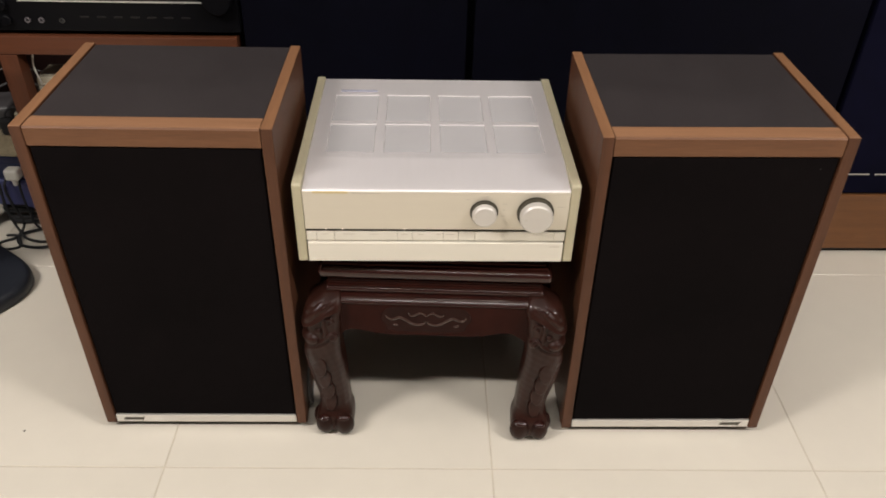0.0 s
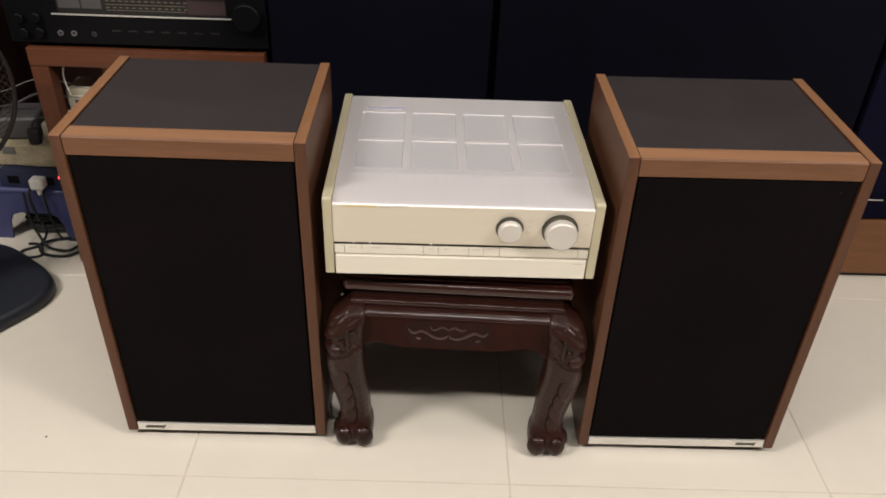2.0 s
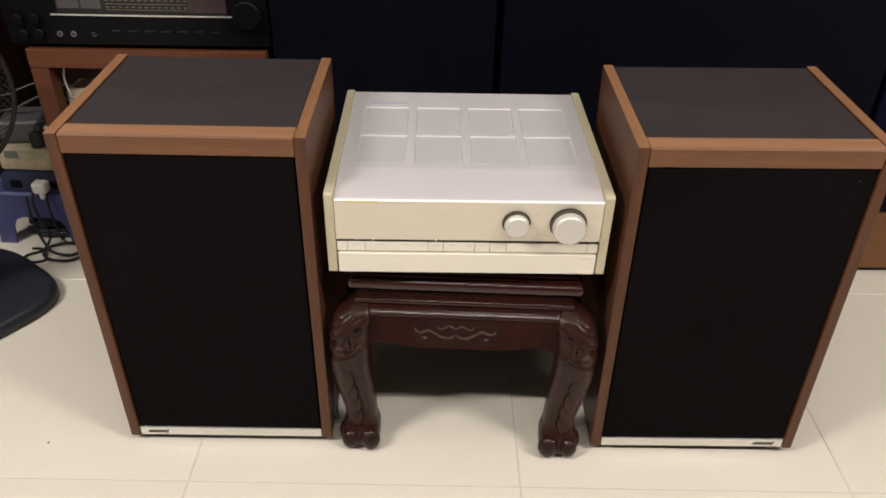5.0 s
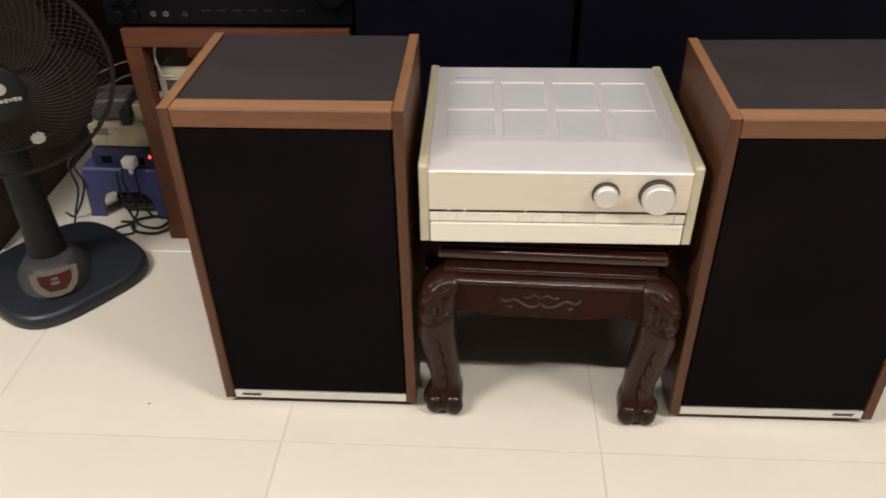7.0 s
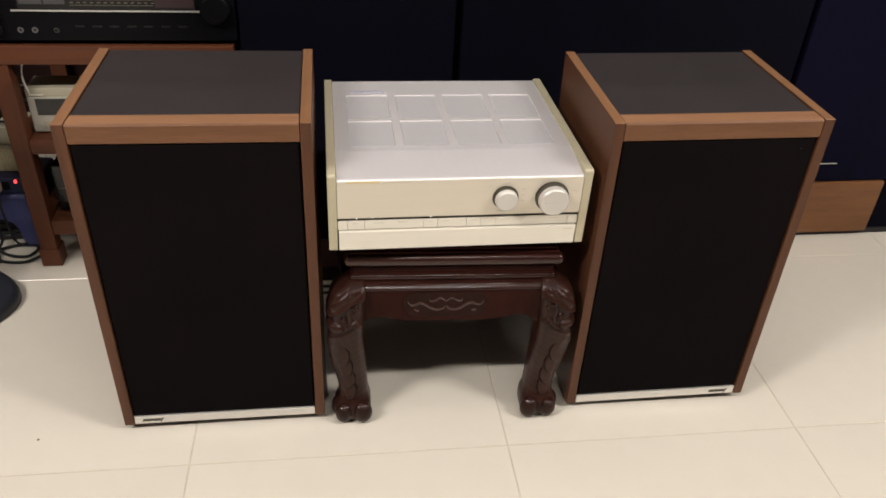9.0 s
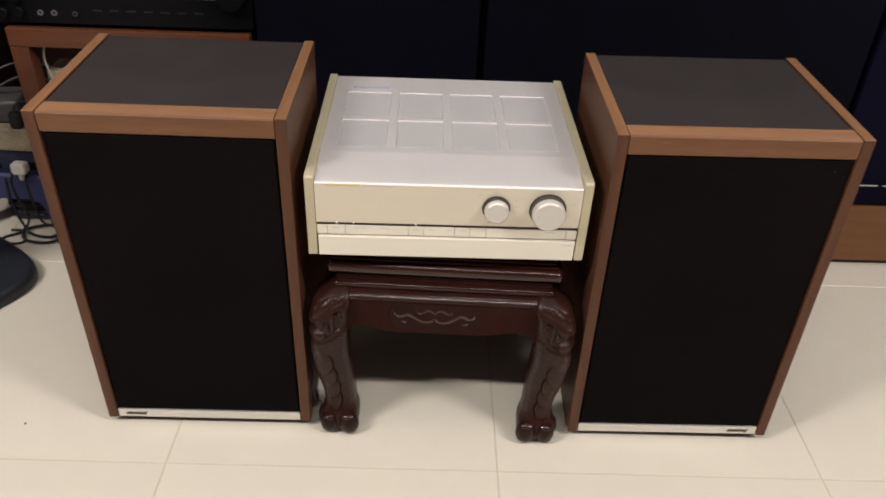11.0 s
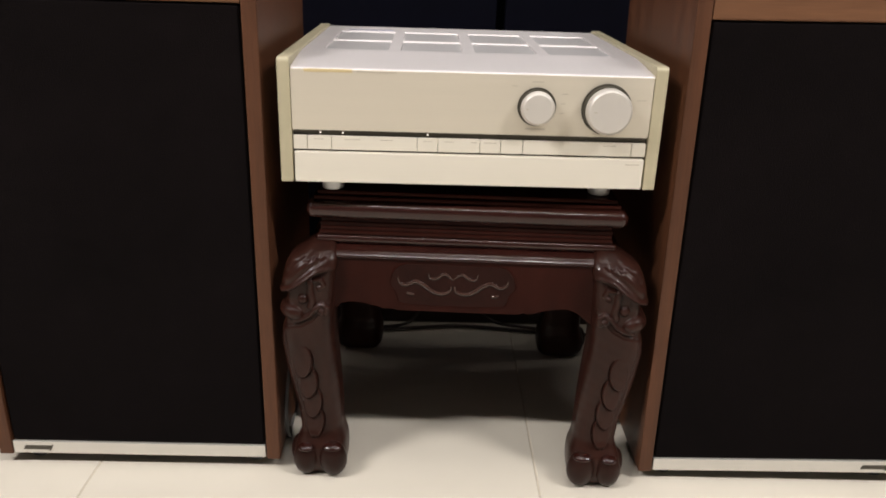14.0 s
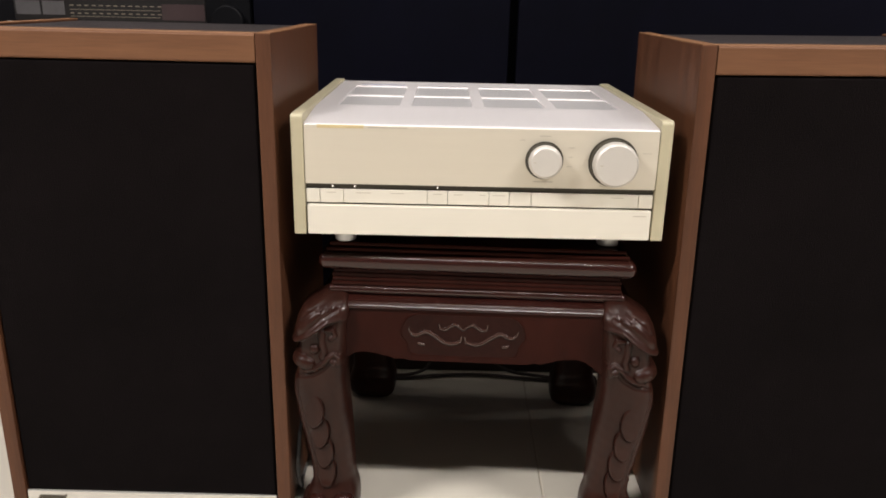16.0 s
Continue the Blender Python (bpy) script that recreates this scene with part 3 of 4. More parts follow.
def knee_relief(X, Z):
    """Depth of the carving over the front of a leg, by distance from the stand's middle and height."""
    H = np.zeros(X.shape)
    leaf_x = [0.150, 0.1585, 0.170, 0.1816, 0.190, 0.1986, 0.210, 0.2196, 0.2266, 0.24]
    leaf_z = [0.299, 0.2985, 0.2995, 0.2965, 0.290, 0.2835, 0.2755, 0.270, 0.2665, 0.264]
    zb = np.interp(X, leaf_x, leaf_z)
    low_z = np.interp(X, [0.150, 0.165, 0.172, 0.179, 0.1867, 0.2017, 0.2237, 0.24], [0.262, 0.262, 0.257, 0.247, 0.2375, 0.2285, 0.2245, 0.223])
    leaf = ramp(Z - zb, 0.0, 0.0016) * (1 - ramp(Z, 0.312, 0.328))
    between = (1 - ramp(Z - zb, 0.0, 0.0016)) * ramp(Z - low_z, -0.0008, 0.0008)
    H += leaf * (0.0035 + 0.0035 * ramp(X, 0.165, 0.215)) - between * 0.0022
    # folds in the leaf, running from the inner top corner outwards
    for pts, w, depth in ((((0.172, 0.314), (0.190, 0.304), (0.206, 0.290), (0.218, 0.278)), 0.0026, 0.0022), (((0.188, 0.321), (0.203, 0.309), (0.215, 0.295)), 0.0024, 0.0020),
                          (((0.176, 0.319), (0.179, 0.312), (0.185, 0.316), (0.190, 0.311), (0.197, 0.315)), 0.0014, 0.0014)):
        H -= leaf * depth * np.exp(-(line_distance(X, Z, pts) / w) ** 2)
    # rolled lip of the leaf
    H += 0.0020 * np.exp(-(((Z - zb) - 0.0030) / 0.0022) ** 2) * ramp(X, 0.158, 0.175)

    def ridge(pts, r, h):
        return h * np.sqrt(np.clip(1 - (line_distance(X, Z, pts) / r) ** 2, 0, 1))

    def knob(x, z, rx, rz, h, turn=0.0):
        a, b = math.cos(turn), math.sin(turn)
        u, v = (X - x) * a + (Z - z) * b, -(X - x) * b + (Z - z) * a
        return h * np.sqrt(np.clip(1 - (u / rx) ** 2 - (v / rz) ** 2, 0, 1))

    carve = np.zeros(X.shape)
    for bump in (knob(0.2150, 0.2445, 0.0160, 0.0098, 0.0090, 0.22), knob(0.2250, 0.2455, 0.0080, 0.0090, 0.0090), knob(0.1995, 0.2625, 0.0062, 0.0066, 0.0048), knob(0.1770, 0.2475, 0.0050, 0.0050, 0.0062),
                 ridge([(0.212, 0.2330), (0.200, 0.2355), (0.191, 0.2415), (0.183, 0.2510), (0.1755, 0.2560), (0.1700, 0.2510), (0.1715, 0.2430)], 0.0034, 0.0052),
                 ridge([(0.1900, 0.2860), (0.1895, 0.2730), (0.1870, 0.2600), (0.1900, 0.2520)], 0.0042, 0.0044), ridge([(0.1840, 0.2880), (0.1760, 0.2890), (0.1725, 0.2810), (0.1790, 0.2770)], 0.0030, 0.0036)):
        carve = np.maximum(carve, bump)
    H += carve
    # a cut line under the curl
    H -= 0.0018 * np.exp(-((Z - low_z + 0.0022) / 0.0014) ** 2)
    # overlapping scales down the shin, each thickest at its lower lip
    shin = np.zeros(X.shape)
    for x, z, w, l in ((0.2025, 0.1720, 0.0125, 0.0230), (0.1970, 0.1405, 0.0125, 0.0230), (0.1925, 0.1095, 0.0125, 0.0230), (0.1900, 0.0780, 0.0120, 0.0220)):
        turn = radians(14)
        u = (X - x) * math.cos(turn) - (Z - z) * math.sin(turn)
        v = (X - x) * math.sin(turn) + (Z - z) * math.cos(turn)
        u = u + v * 0.25
        inside = 1 - (np.abs(u) / w) ** 2 - (np.abs(v) / l) ** 2
        rise = np.clip(0.45 - 0.40 * v / l - 0.30 * u / w, 0, 1)
        shin = np.maximum(shin, ramp(inside, 0.0, 0.10) * (0.0004 + 0.0082 * rise ** 1.3))
        H -= 0.0022 * np.exp(-(inside / 0.14) ** 2) * rise * (Z > 0.06)
    H += shin
    # groove that parts the front of the shin from its outer side
    groove = line_distance(X, Z, [(0.2260, 0.215), (0.2225, 0.190), (0.2155, 0.150), (0.2070, 0.105), (0.2050, 0.068)])
    H -= 0.0014 * np.exp(-(groove / 0.0013) ** 2)
    # slack tooling of the whole surface
    H += 0.00025 * np.sin(X * 310 + Z * 130) * np.sin(Z * 270 - X * 90)
    return H * ramp(Z, 0.052, 0.062)


def carved_stand(m):
    """Origin: middle of the front on the floor. Legs bow outwards and end in ball-like claw feet."""
    st = thing("carved_stand", "dark rosewood stand with carved apron and claw-foot legs", "stand", m)
    d = 0.40
    part("top_plate", rbox(-0.188, 0.020, 0.3825, 0.188, d - 0.020, 0.3880, 0.002), rosewood, st)
    part("top_plate", rbox(-0.184, 0.024, 0.3885, 0.184, d - 0.024, 0.3940, 0.002), rosewood, st)
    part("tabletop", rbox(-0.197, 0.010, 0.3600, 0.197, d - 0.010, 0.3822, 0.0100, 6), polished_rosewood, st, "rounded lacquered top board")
    waist = part("waist", rbox(-0.179, 0.021, 0.334, 0.179, d - 0.021, 0.3602, 0.001), rosewood, st, "recessed waist with thin mouldings")
    for z, o in ((0.3415, 0.0022), (0.3475, 0.0012), (0.3535, 0.0020)):
        part("waist_bead", rbox(-0.179 - o, 0.021 - o, z - 0.0022, 0.179 + o, d - 0.021 + o, z + 0.0022, 0.0010), rosewood, waist)
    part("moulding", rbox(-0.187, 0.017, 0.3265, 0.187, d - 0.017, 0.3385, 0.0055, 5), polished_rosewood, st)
    # sloping shoulder under the moulding, with softened corners
    rings = []
    for z, o in ((0.3275, -0.010), (0.3262, -0.003), (0.3240, 0.0035), (0.3208, 0.0085), (0.3172, 0.0120), (0.3155, 0.0128), (0.3140, 0.0122), (0.3120, 0.006)):
        hx, hy, r = 0.190 + o, d / 2 - 0.016 + o, 0.022
        ring = []
        for cx, cy, a0 in ((1, 1, 0), (-1, 1, 90), (-1, -1, 180), (1, -1, 270)):
            for k in range(7):
                a = radians(a0 + 15 * k)
                ring.append((cx * (hx - r) + r * math.cos(a), d / 2 + cy * (hy - r) + r * math.sin(a), z))
        rings.append(ring)
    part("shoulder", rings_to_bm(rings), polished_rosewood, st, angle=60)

    def apron(w, shift):
        half = [(w, 0.3145), (w, 0.230), (0.157, 0.2440), (0.148, 0.2520), (0.136, 0.2555), (0.120, 0.2540), (0.104, 0.2490), (0.092, 0.2443), (0.0875, 0.2472), (0.083, 0.2480), (0.079, 0.2445), (0.074, 0.2435)]
        return [(-x + (shift if x < w else 0), z) for x, z in half] + [(x + (shift if x < w else 0), z) for x, z in reversed(half)]

    front = part("apron", prism_y(apron(0.166, -0.0065), 0.0065, 0.029, 0.0012), rosewood, st, "apron with a carved scroll panel")
    part("apron", prism_y(apron(0.166, 0), d - 0.029, d - 0.0065, 0.0015), rosewood, st)
    for s in (-1, 1):
        out = [(y + d / 2, z) for y, z in apron(0.165, 0)]
        part("apron", prism_x(out, *sorted((s * 0.196, s * 0.174)), 0.0015), rosewood, st)
    # carved panel: a tooled ground inside a raised rim, with curling ribs
    yc, mid = 0.0060, -0.0135
    edge = [(-0.058, 0.3085), (-0.069, 0.3040), (-0.0765, 0.2935), (-0.0790, 0.2790), (-0.0725, 0.2690), (-0.0695, 0.2600), (-0.0640, 0.2535), (-0.030, 0.2515), (0.0, 0.2512)]
    outline = smooth_path([(x, 0, z) for x, z in edge] + [(-x, 0, z) for x, z in reversed(edge[:-1])], 5)
    bm = prism_y([(p.x * 0.975 + mid, 0.280 + (p.z - 0.280) * 0.965) for p in outline], yc, 0.012, 0.0)
    part("carved_ground", bm, tooled_rosewood, front, "matt tooled ground of the carved panel")
    part("panel_rim", tube([(p.x + mid, yc + 0.0009, p.z) for p in outline], 0.0013, 8), rosewood, front, "raised rim of the carved panel")
    for s in (-1, 1):
        for pts, r in ((((0.069, 0.2895), (0.0665, 0.2830), (0.0600, 0.2795), (0.0530, 0.2825), (0.0460, 0.2850), (0.0360, 0.2800), (0.0240, 0.2715), (0.0130, 0.2695), (0.0040, 0.2730), (0.0020, 0.2800)), 0.0024),
                       (((0.0, 0.2885), (0.0055, 0.2935), (0.0120, 0.2960), (0.0180, 0.2920), (0.0235, 0.2890), (0.0290, 0.2905), (0.0305, 0.2965)), 0.0020)):
            path = smooth_path([(s * x + mid, yc - 0.0002, z) for x, z in pts])
            part("scroll_carving", tube(path, r, 8, None, False, [0.55 + 0.45 * math.sin(math.pi * k / (len(path) - 1)) for k in range(len(path))]), rib_rosewood, front)
        part("scroll_carving", blob((s * 0.0530 + mid, yc - 0.0002, 0.2680), (0.0052, 0.0020, 0.0022), (0, -s * 12, 0)), rib_rosewood, front)

    def leg(sx, back):
        def at(x, y, z):
            return (sx * x, d - y if back else y, z)
        lg = part("leg", leg_form(sx, not back, d, back), leg_rosewood, st, "carved cabriole leg", 75)
        # toes of the claw foot, each under a folded skin
        for x, y, rx, rz, z in ((0.1665, -0.0080, 0.0190, 0.0260, 0.0272), (0.2030, -0.0060, 0.0175, 0.0240, 0.0252), (0.2150, 0.0160, 0.0125, 0.0230, 0.0240)):
            part("toe", blob(at(x, y, z), (rx, 0.0150, rz), (0, 0, 0), None, 20, 12), toe_rosewood, lg, "", 75)
        if not back:
            for x, z, r in ((0.1670, 0.0475, 0.0130), (0.2020, 0.0455, 0.0105)):
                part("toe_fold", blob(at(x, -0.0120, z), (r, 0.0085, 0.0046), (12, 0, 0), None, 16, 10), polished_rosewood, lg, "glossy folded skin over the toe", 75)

    for sx in (-1, 1):
        for back in (False, True):
            leg(sx, back)
    return st


carved_stand(STAND)


# ---- cabinet behind ----
def back_cabinet(m):
    """Origin: front left bottom corner. Dark doors; the last bay stands on a wooden plinth."""
    c = thing("cabinet", "tall cabinet with dark navy doors above a brown wooden plinth", "cabinet", m)
    W, D, H = 2.25, 0.42, 1.55
    part("plinth", rbox(1.326, 0.0, 0.016, 1.690, D, 0.177, 0.004), plinth_wood, c, "brown wooden plinth board")
    part("base_board", rbox(0, 0.012, 0.006, 1.3255, D, 0.177, 0.001), navy_panel, c, "black base board")
    part("step_board", rbox(0, -0.115, 0.0, 0.95, 0.0115, 0.043, 0.0035), dark_red_wood, c, "low dark red-brown step in front of the base")
    part("end_block", rbox(1.692, 0.02, 0.0155, W, D, 0.177, 0.002), navy_panel, c, "black board at the plinth's end")
    # black filler for the shadow in the gap under the plinth
    part("plinth_gap_shade", rbox(1.33, 0.015, 0.0, W - 0.01, D, 0.0155, 0), rubber, c)
    part("carcass", rbox(0, 0.034, 0.178, W, D, H, 0.001), gap_black, c)
    for a, b in ((0.0, 0.470), (0.486, 1.319), (1.335, 2.25)):
        part("door", rbox(a, 0.004, 0.181, b, 0.0335, H - 0.004, 0.0015, 1), blue_panel if a > 1 else navy_panel, c, "dark navy door panel")
    for a, b in ((1.402, 1.456), (1.470, 1.526)):
        part("door_mark", rbox(a, 0.0025, 0.2335, b, 0.006, 0.2357, 0), strip_metal, c, "thin pale metal mark")
    return c


back_cabinet(pose(-0.398, 0.591, 0, 0, 0, 0))


# ---- equipment rack ----
def rack(m):
    """Origin: front left bottom. Open wooden rack with two compartments, its top rail running over the posts."""
    r = thing("media_rack", "open brown wooden media rack with two shelf compartments", "rack", m)
    W, D, H, t = 0.515, 0.40, 0.566, 0.040
    for x in (0, W - t):
        for y in (0, D - t):
            part("post", rbox(x, y, 0.0, x + t, y + t, H - 0.0425, 0.003), rack_wood, r)
            part("foot_block", rbox(x - 0.004, y - 0.004, 0.0, x + t + 0.004, y + t + 0.004, 0.05, 0.003), rack_wood, r)
    part("top_board", rbox(0, 0, H - 0.042, W, D, H, 0.003), rack_wood_x, r)
    for z0, z1, y in ((0.309, 0.345, 0.003), (0.089, 0.128, 0.003)):
        part("front_rail", rbox(t + 0.0005, y, z0, W - t - 0.0005, y + 0.03, z1, 0.002), rack_wood_x, r)
    for x in (0.004, W - t + 0.004):
        for z0, z1 in ((0.309, 0.345), (0.089, 0.128)):
            part("side_rail", rbox(x, t + 0.0005, z0, x + t - 0.008, D - t - 0.0005, z1, 0.002), rack_wood, r)
    for z in (0.327, 0.110):
        part("shelf", rbox(t + 0.0005, 0.034, z, W - t - 0.0005, D - 0.042, z + 0.017, 0.001), rack_wood_x, r)
    part("back_board", rbox(t, D - 0.012, 0.126, W - t, D - 0.003, H - 0.0425, 0), dark_red_wood, r)
    return r


rack(RACK)


def av_receiver(m):
    r = thing("receiver", "black home cinema receiver with glossy display and two jacks", "receiver", m)
    W, D, H = 0.552, 0.34, 0.165
    part("case", rbox(0.004, 0.02, 0.010, W - 0.004, D, H - 0.002, 0.003), black_plastic, r)
    part("front_panel", rbox(0, 0.0, 0.010, W, 0.0195, H, 0.004), black_plastic, r)
    part("display", rbox(0.115, -0.002, 0.078, 0.470, 0.002, 0.132, 0.001), display_grey, r, "smoky grey display window")
    for xa, xb in ((0.119, 0.164), (0.168, 0.209)):
        part("display_patch", rbox(xa, -0.0026, 0.089, xb, -0.0015, 0.1135, 0), lcd_grey, r, "dull grey display field")
    # red-brown rectangle at the right end of the display
    part("display_patch", rbox(0.389, -0.0026, 0.083, 0.468, -0.0015, 0.1115, 0), patch_brown, r, "dull red-brown patch on the display")
    for z, h_, step, fill in ((0.1055, 0.0022, 0.0135, 0.55), (0.0985, 0.0014, 0.0093, 0.93), (0.0915, 0.0022, 0.0135, 0.5), (0.0865, 0.0012, 0.0093, 0.9)):
        bm = bmesh.new()
        x = 0.219
        while x < 0.384:
            add_box(bm, x, -0.0026, z, x + step * fill, -0.0015, z + h_)
            x += step
        tagged(part("display_text", bm, lcd_text, r, "row of unreadable pale marks"), kind="stuff")
    part("trim_line", rbox(0.100, -0.003, 0.0735, 0.478, 0.002, 0.0765, 0.0005), strip_metal, r, "thin silver trim line")
    part("volume_knob", revolve([(0.030, 0.004), (0.030, -0.016), (0.027, -0.019)], 32, "y", (0.512, 0, 0.082)), black_plastic, r, "large black volume knob")
    for x, z in ((0.030, 0.064), (0.066, 0.066), (0.034, 0.032), (0.068, 0.034)):
        part("small_knob", revolve([(0.011, 0.002), (0.011, -0.008), (0.009, -0.010)], 20, "y", (x, 0, z)), black_plastic, r, "small black knob")
    for x in (0.110, 0.1385, 0.182):
        k = part("jack", revolve([(0.0058, 0.002), (0.0058, -0.003), (0.0036, -0.003), (0.0036, 0.001)], 20, "y", (x, 0, 0.034)), jack_metal if x < 0.17 else black_gloss, r, "front jack socket with a bright rim")
        part("socket_hole", revolve([(0.0037, -0.0006), (0.0034, -0.0012)], 16, "y", (x, 0, 0.034)), rubber, k)
    for i in range(7):
        part("button", rbox(0.22 + i * 0.035, -0.0016, 0.040, 0.238 + i * 0.035, 0.002, 0.0435, 0.0005), display_grey, r)
    for x in (0.08, W - 0.06):
        for y in (0.04, D - 0.04):
            part("foot", revolve([(0.016, 0), (0.018, 0.011)], 16, "z", (x, y, 0)), rubber, r)
    return r


av_receiver(RACK @ pose(-0.026, 0.004, 0.5662))


def desk_box(m):
    r = thing("small_player", "cream plastic player with dark display and one button", "player", m)
    part("case", rbox(0, 0.006, 0, 0.215, 0.085, 0.108, 0.005), cream_plastic, r)
    part("bezel", rbox(0.004, 0.0, 0.003, 0.211, 0.006, 0.088, 0.003), pale_plastic, r)
    part("display", rbox(0.020, -0.0012, 0.045, 0.195, 0.002, 0.084, 0.001), black_gloss, r)
    part("button", rbox(0.028, -0.003, 0.014, 0.054, 0.002, 0.030, 0.001), cream_plastic, r)
    part("marking", rbox(0.012, -0.0008, 0.092, 0.04, 0.001, 0.0955, 0), print_grey, r)
    return r


desk_box(RACK @ pose(0.0415, 0.040, 0.3452))
lower = thing("black_deck", "black electronics deck inside the lower rack compartment", "electronics", RACK @ pose(0.053, 0.05, 0.1280))
part("case", rbox(0, 0.008, 0.006, 0.41, 0.27, 0.125, 0.003), black_plastic, lower)
part("front_panel", rbox(0.0, 0.0, 0.006, 0.41, 0.0075, 0.125, 0.002), black_gloss, lower)
part("trim_line", rbox(0.01, -0.001, 0.064, 0.40, 0.002, 0.0665, 0), grey_plastic, lower)
for fx in (0.04, 0.37):
    for fy in (0.04, 0.23):
        part("foot", revolve([(0.01, 0), (0.012, 0.007)], 12, "z", (fx, fy, 0)), rubber, lower)


# ---- stool with electrical clutter ----
def plastic_stool(m):
    """Origin: middle of the floor print."""
    s = thing("plastic_stool", "low violet-blue plastic stool carrying electrical boxes", "stool", m)
    part("seat", rbox(-0.110, -0.105, 0.135, 0.110, 0.105, 0.155, 0.008, 3), blue_plastic, s)
    arch = [(-0.118, 0.0), (-0.076, 0.0), (-0.070, 0.052), (-0.058, 0.074), (-0.036, 0.083), (0.036, 0.083), (0.058, 0.074), (0.070, 0.052), (0.076, 0.0), (0.118, 0.0), (0.107, 0.140), (-0.107, 0.140)]
    for y0, y1 in ((-0.104, -0.098), (0.098, 0.104)):
        part("side", prism_y(arch, y0, y1), blue_plastic, s)
    for x0 in (-1, 1):
        part("side", prism_x([(y * 0.88, z) for y, z in arch], *sorted((x0 * 0.107, x0 * 0.101))), blue_plastic, s)
    return s


plastic_stool(STOOL @ pose(0, 0, 0, 0, 0, -3))
bx = thing("power_board", "dark blue power board with red light and sockets", "power strip", STOOL @ pose(-0.075, -0.095, 0.1555, 0, 0, -3))
part("case", rbox(0, 0, 0, 0.185, 0.075, 0.045, 0.005), navy_plastic, bx)
part("pilot_light", rbox(0.158, -0.002, 0.031, 0.164, 0.003, 0.040, 0.001), led_red, bx, "glowing red pilot light")
for sx_ in (0.025, 0.115):
    part("socket", rbox(sx_, -0.0015, 0.012, sx_ + 0.03, 0.002, 0.034, 0.002), black_plastic, bx)
pl = thing("plug", "white electrical plug in the power board", "plug", STOOL @ pose(0.035, -0.100, 0.172, 0, 0, -3))
part("body", rbox(-0.018, -0.030, -0.006, 0.018, 0.0, 0.024, 0.007, 3), white_plastic, pl)
part("neck", revolve([(0.008, 0), (0.006, -0.018)], 12, "z", (0, -0.018, -0.004)), white_plastic, pl)
mb = thing("mottled_box", "worn beige box stacked upon the power board", "box", STOOL @ pose(-0.080, -0.065, 0.2005, 0, 0, -3))
part("case", rbox(0, 0, 0, 0.180, 0.15, 0.062, 0.006, 3), mottled, mb)
part("label_patch", rbox(0.02, -0.0012, 0.035, 0.055, 0.003, 0.055, 0), grey_plastic, mb)
gb = thing("grey_adapter", "grey adapter lying on the beige box", "adapter", STOOL @ pose(-0.070, -0.050, 0.263, 0, 0, 6))
part("case", rbox(0, 0, 0, 0.105, 0.10, 0.062, 0.012, 3), adapter_grey, gb)
wb = thing("white_adapter", "small cream adapter behind the rack post", "adapter", STOOL @ pose(0.045, -0.050, 0.263, 0, 0, -5))
part("case", rbox(0, 0, 0, 0.07, 0.09, 0.052, 0.006, 3), cream_plastic, wb)


bp = thing("black_adapter", "small black adapter leaning on the beige box", "adapter", STOOL @ pose(0.030, -0.062, 0.2632, 0, 0, 12))
part("body", rbox(-0.015, -0.012, 0.0, 0.015, 0.012, 0.044, 0.009, 3), rubber, bp)
part("lead", tube(smooth_path([(0, 0, 0.040), (0.004, 0.0, 0.058), (0.02, 0.01, 0.066), (0.045, 0.02, 0.056), (0.060, 0.028, 0.053)], 5), 0.0028, 6), rubber, bp, "short black lead")


def cable(name, points, r, mt, label):
    ob = part(name, tube(smooth_path(points, 8), r, 8), mt)
    return tagged(ob, label, "cable")


cable("cable", [(-1.065, 0.666, 0.148), (-1.062, 0.656, 0.079), (-1.042, 0.646, 0.020), (-1.018, 0.631, 0.006), (-0.969, 0.622, 0.006), (-0.954, 0.661, 0.006), (-0.998, 0.676, 0.006), (-1.047, 0.651, 0.006), (-1.028, 0.607, 0.006), (-0.969, 0.597, 0.006), (-0.929, 0.631, 0.006)], 0.0036, rubber, "black cable coiled on the floor under the stool")
cable("cable", [(-1.018, 0.683, 0.172), (-1.013, 0.659, 0.138), (-1.008, 0.657, 0.069), (-0.998, 0.661, 0.020), (-0.969, 0.690, 0.006), (-0.988, 0.730, 0.006)], 0.003, rubber, "black cable hanging from the power board")
coil = []
rng = random.Random(7)
for k in range(46):
    a = k * 2 * math.pi / 9
    rx, ry = 0.066 + rng.uniform(-0.008, 0.006), 0.040 + rng.uniform(-0.006, 0.006)
    coil.append(STOOL @ Vector((rx * math.cos(a) + 0.004, -0.035 + ry * math.sin(a), 0.006 + 0.0145 * (k // 9) + 0.008 * math.sin(a * 0.5 + k // 9) ** 2)))
cable("cable", coil, 0.0052, rubber, "thick black cable heaped in a coil under the stool")
cable("cable", [(-1.045, 0.678, 0.170), (-1.048, 0.655, 0.140), (-1.040, 0.652, 0.090), (-1.030, 0.655, 0.040), (-1.050, 0.640, 0.008), (-1.085, 0.618, 0.004), (-1.075, 0.590, 0.004), (-1.030, 0.600, 0.004), (-1.045, 0.635, 0.012), (-1.075, 0.640, 0.012)], 0.0034, rubber, "black cable looping down from the plug")
cable("cable", [(-1.170, 0.715, 0.180), (-1.186, 0.690, 0.150), (-1.168, 0.680, 0.110), (-1.182, 0.672, 0.060), (-1.215, 0.668, 0.010), (-1.250, 0.690, 0.005)], 0.003, rubber, "black cable hanging at the stool's side")
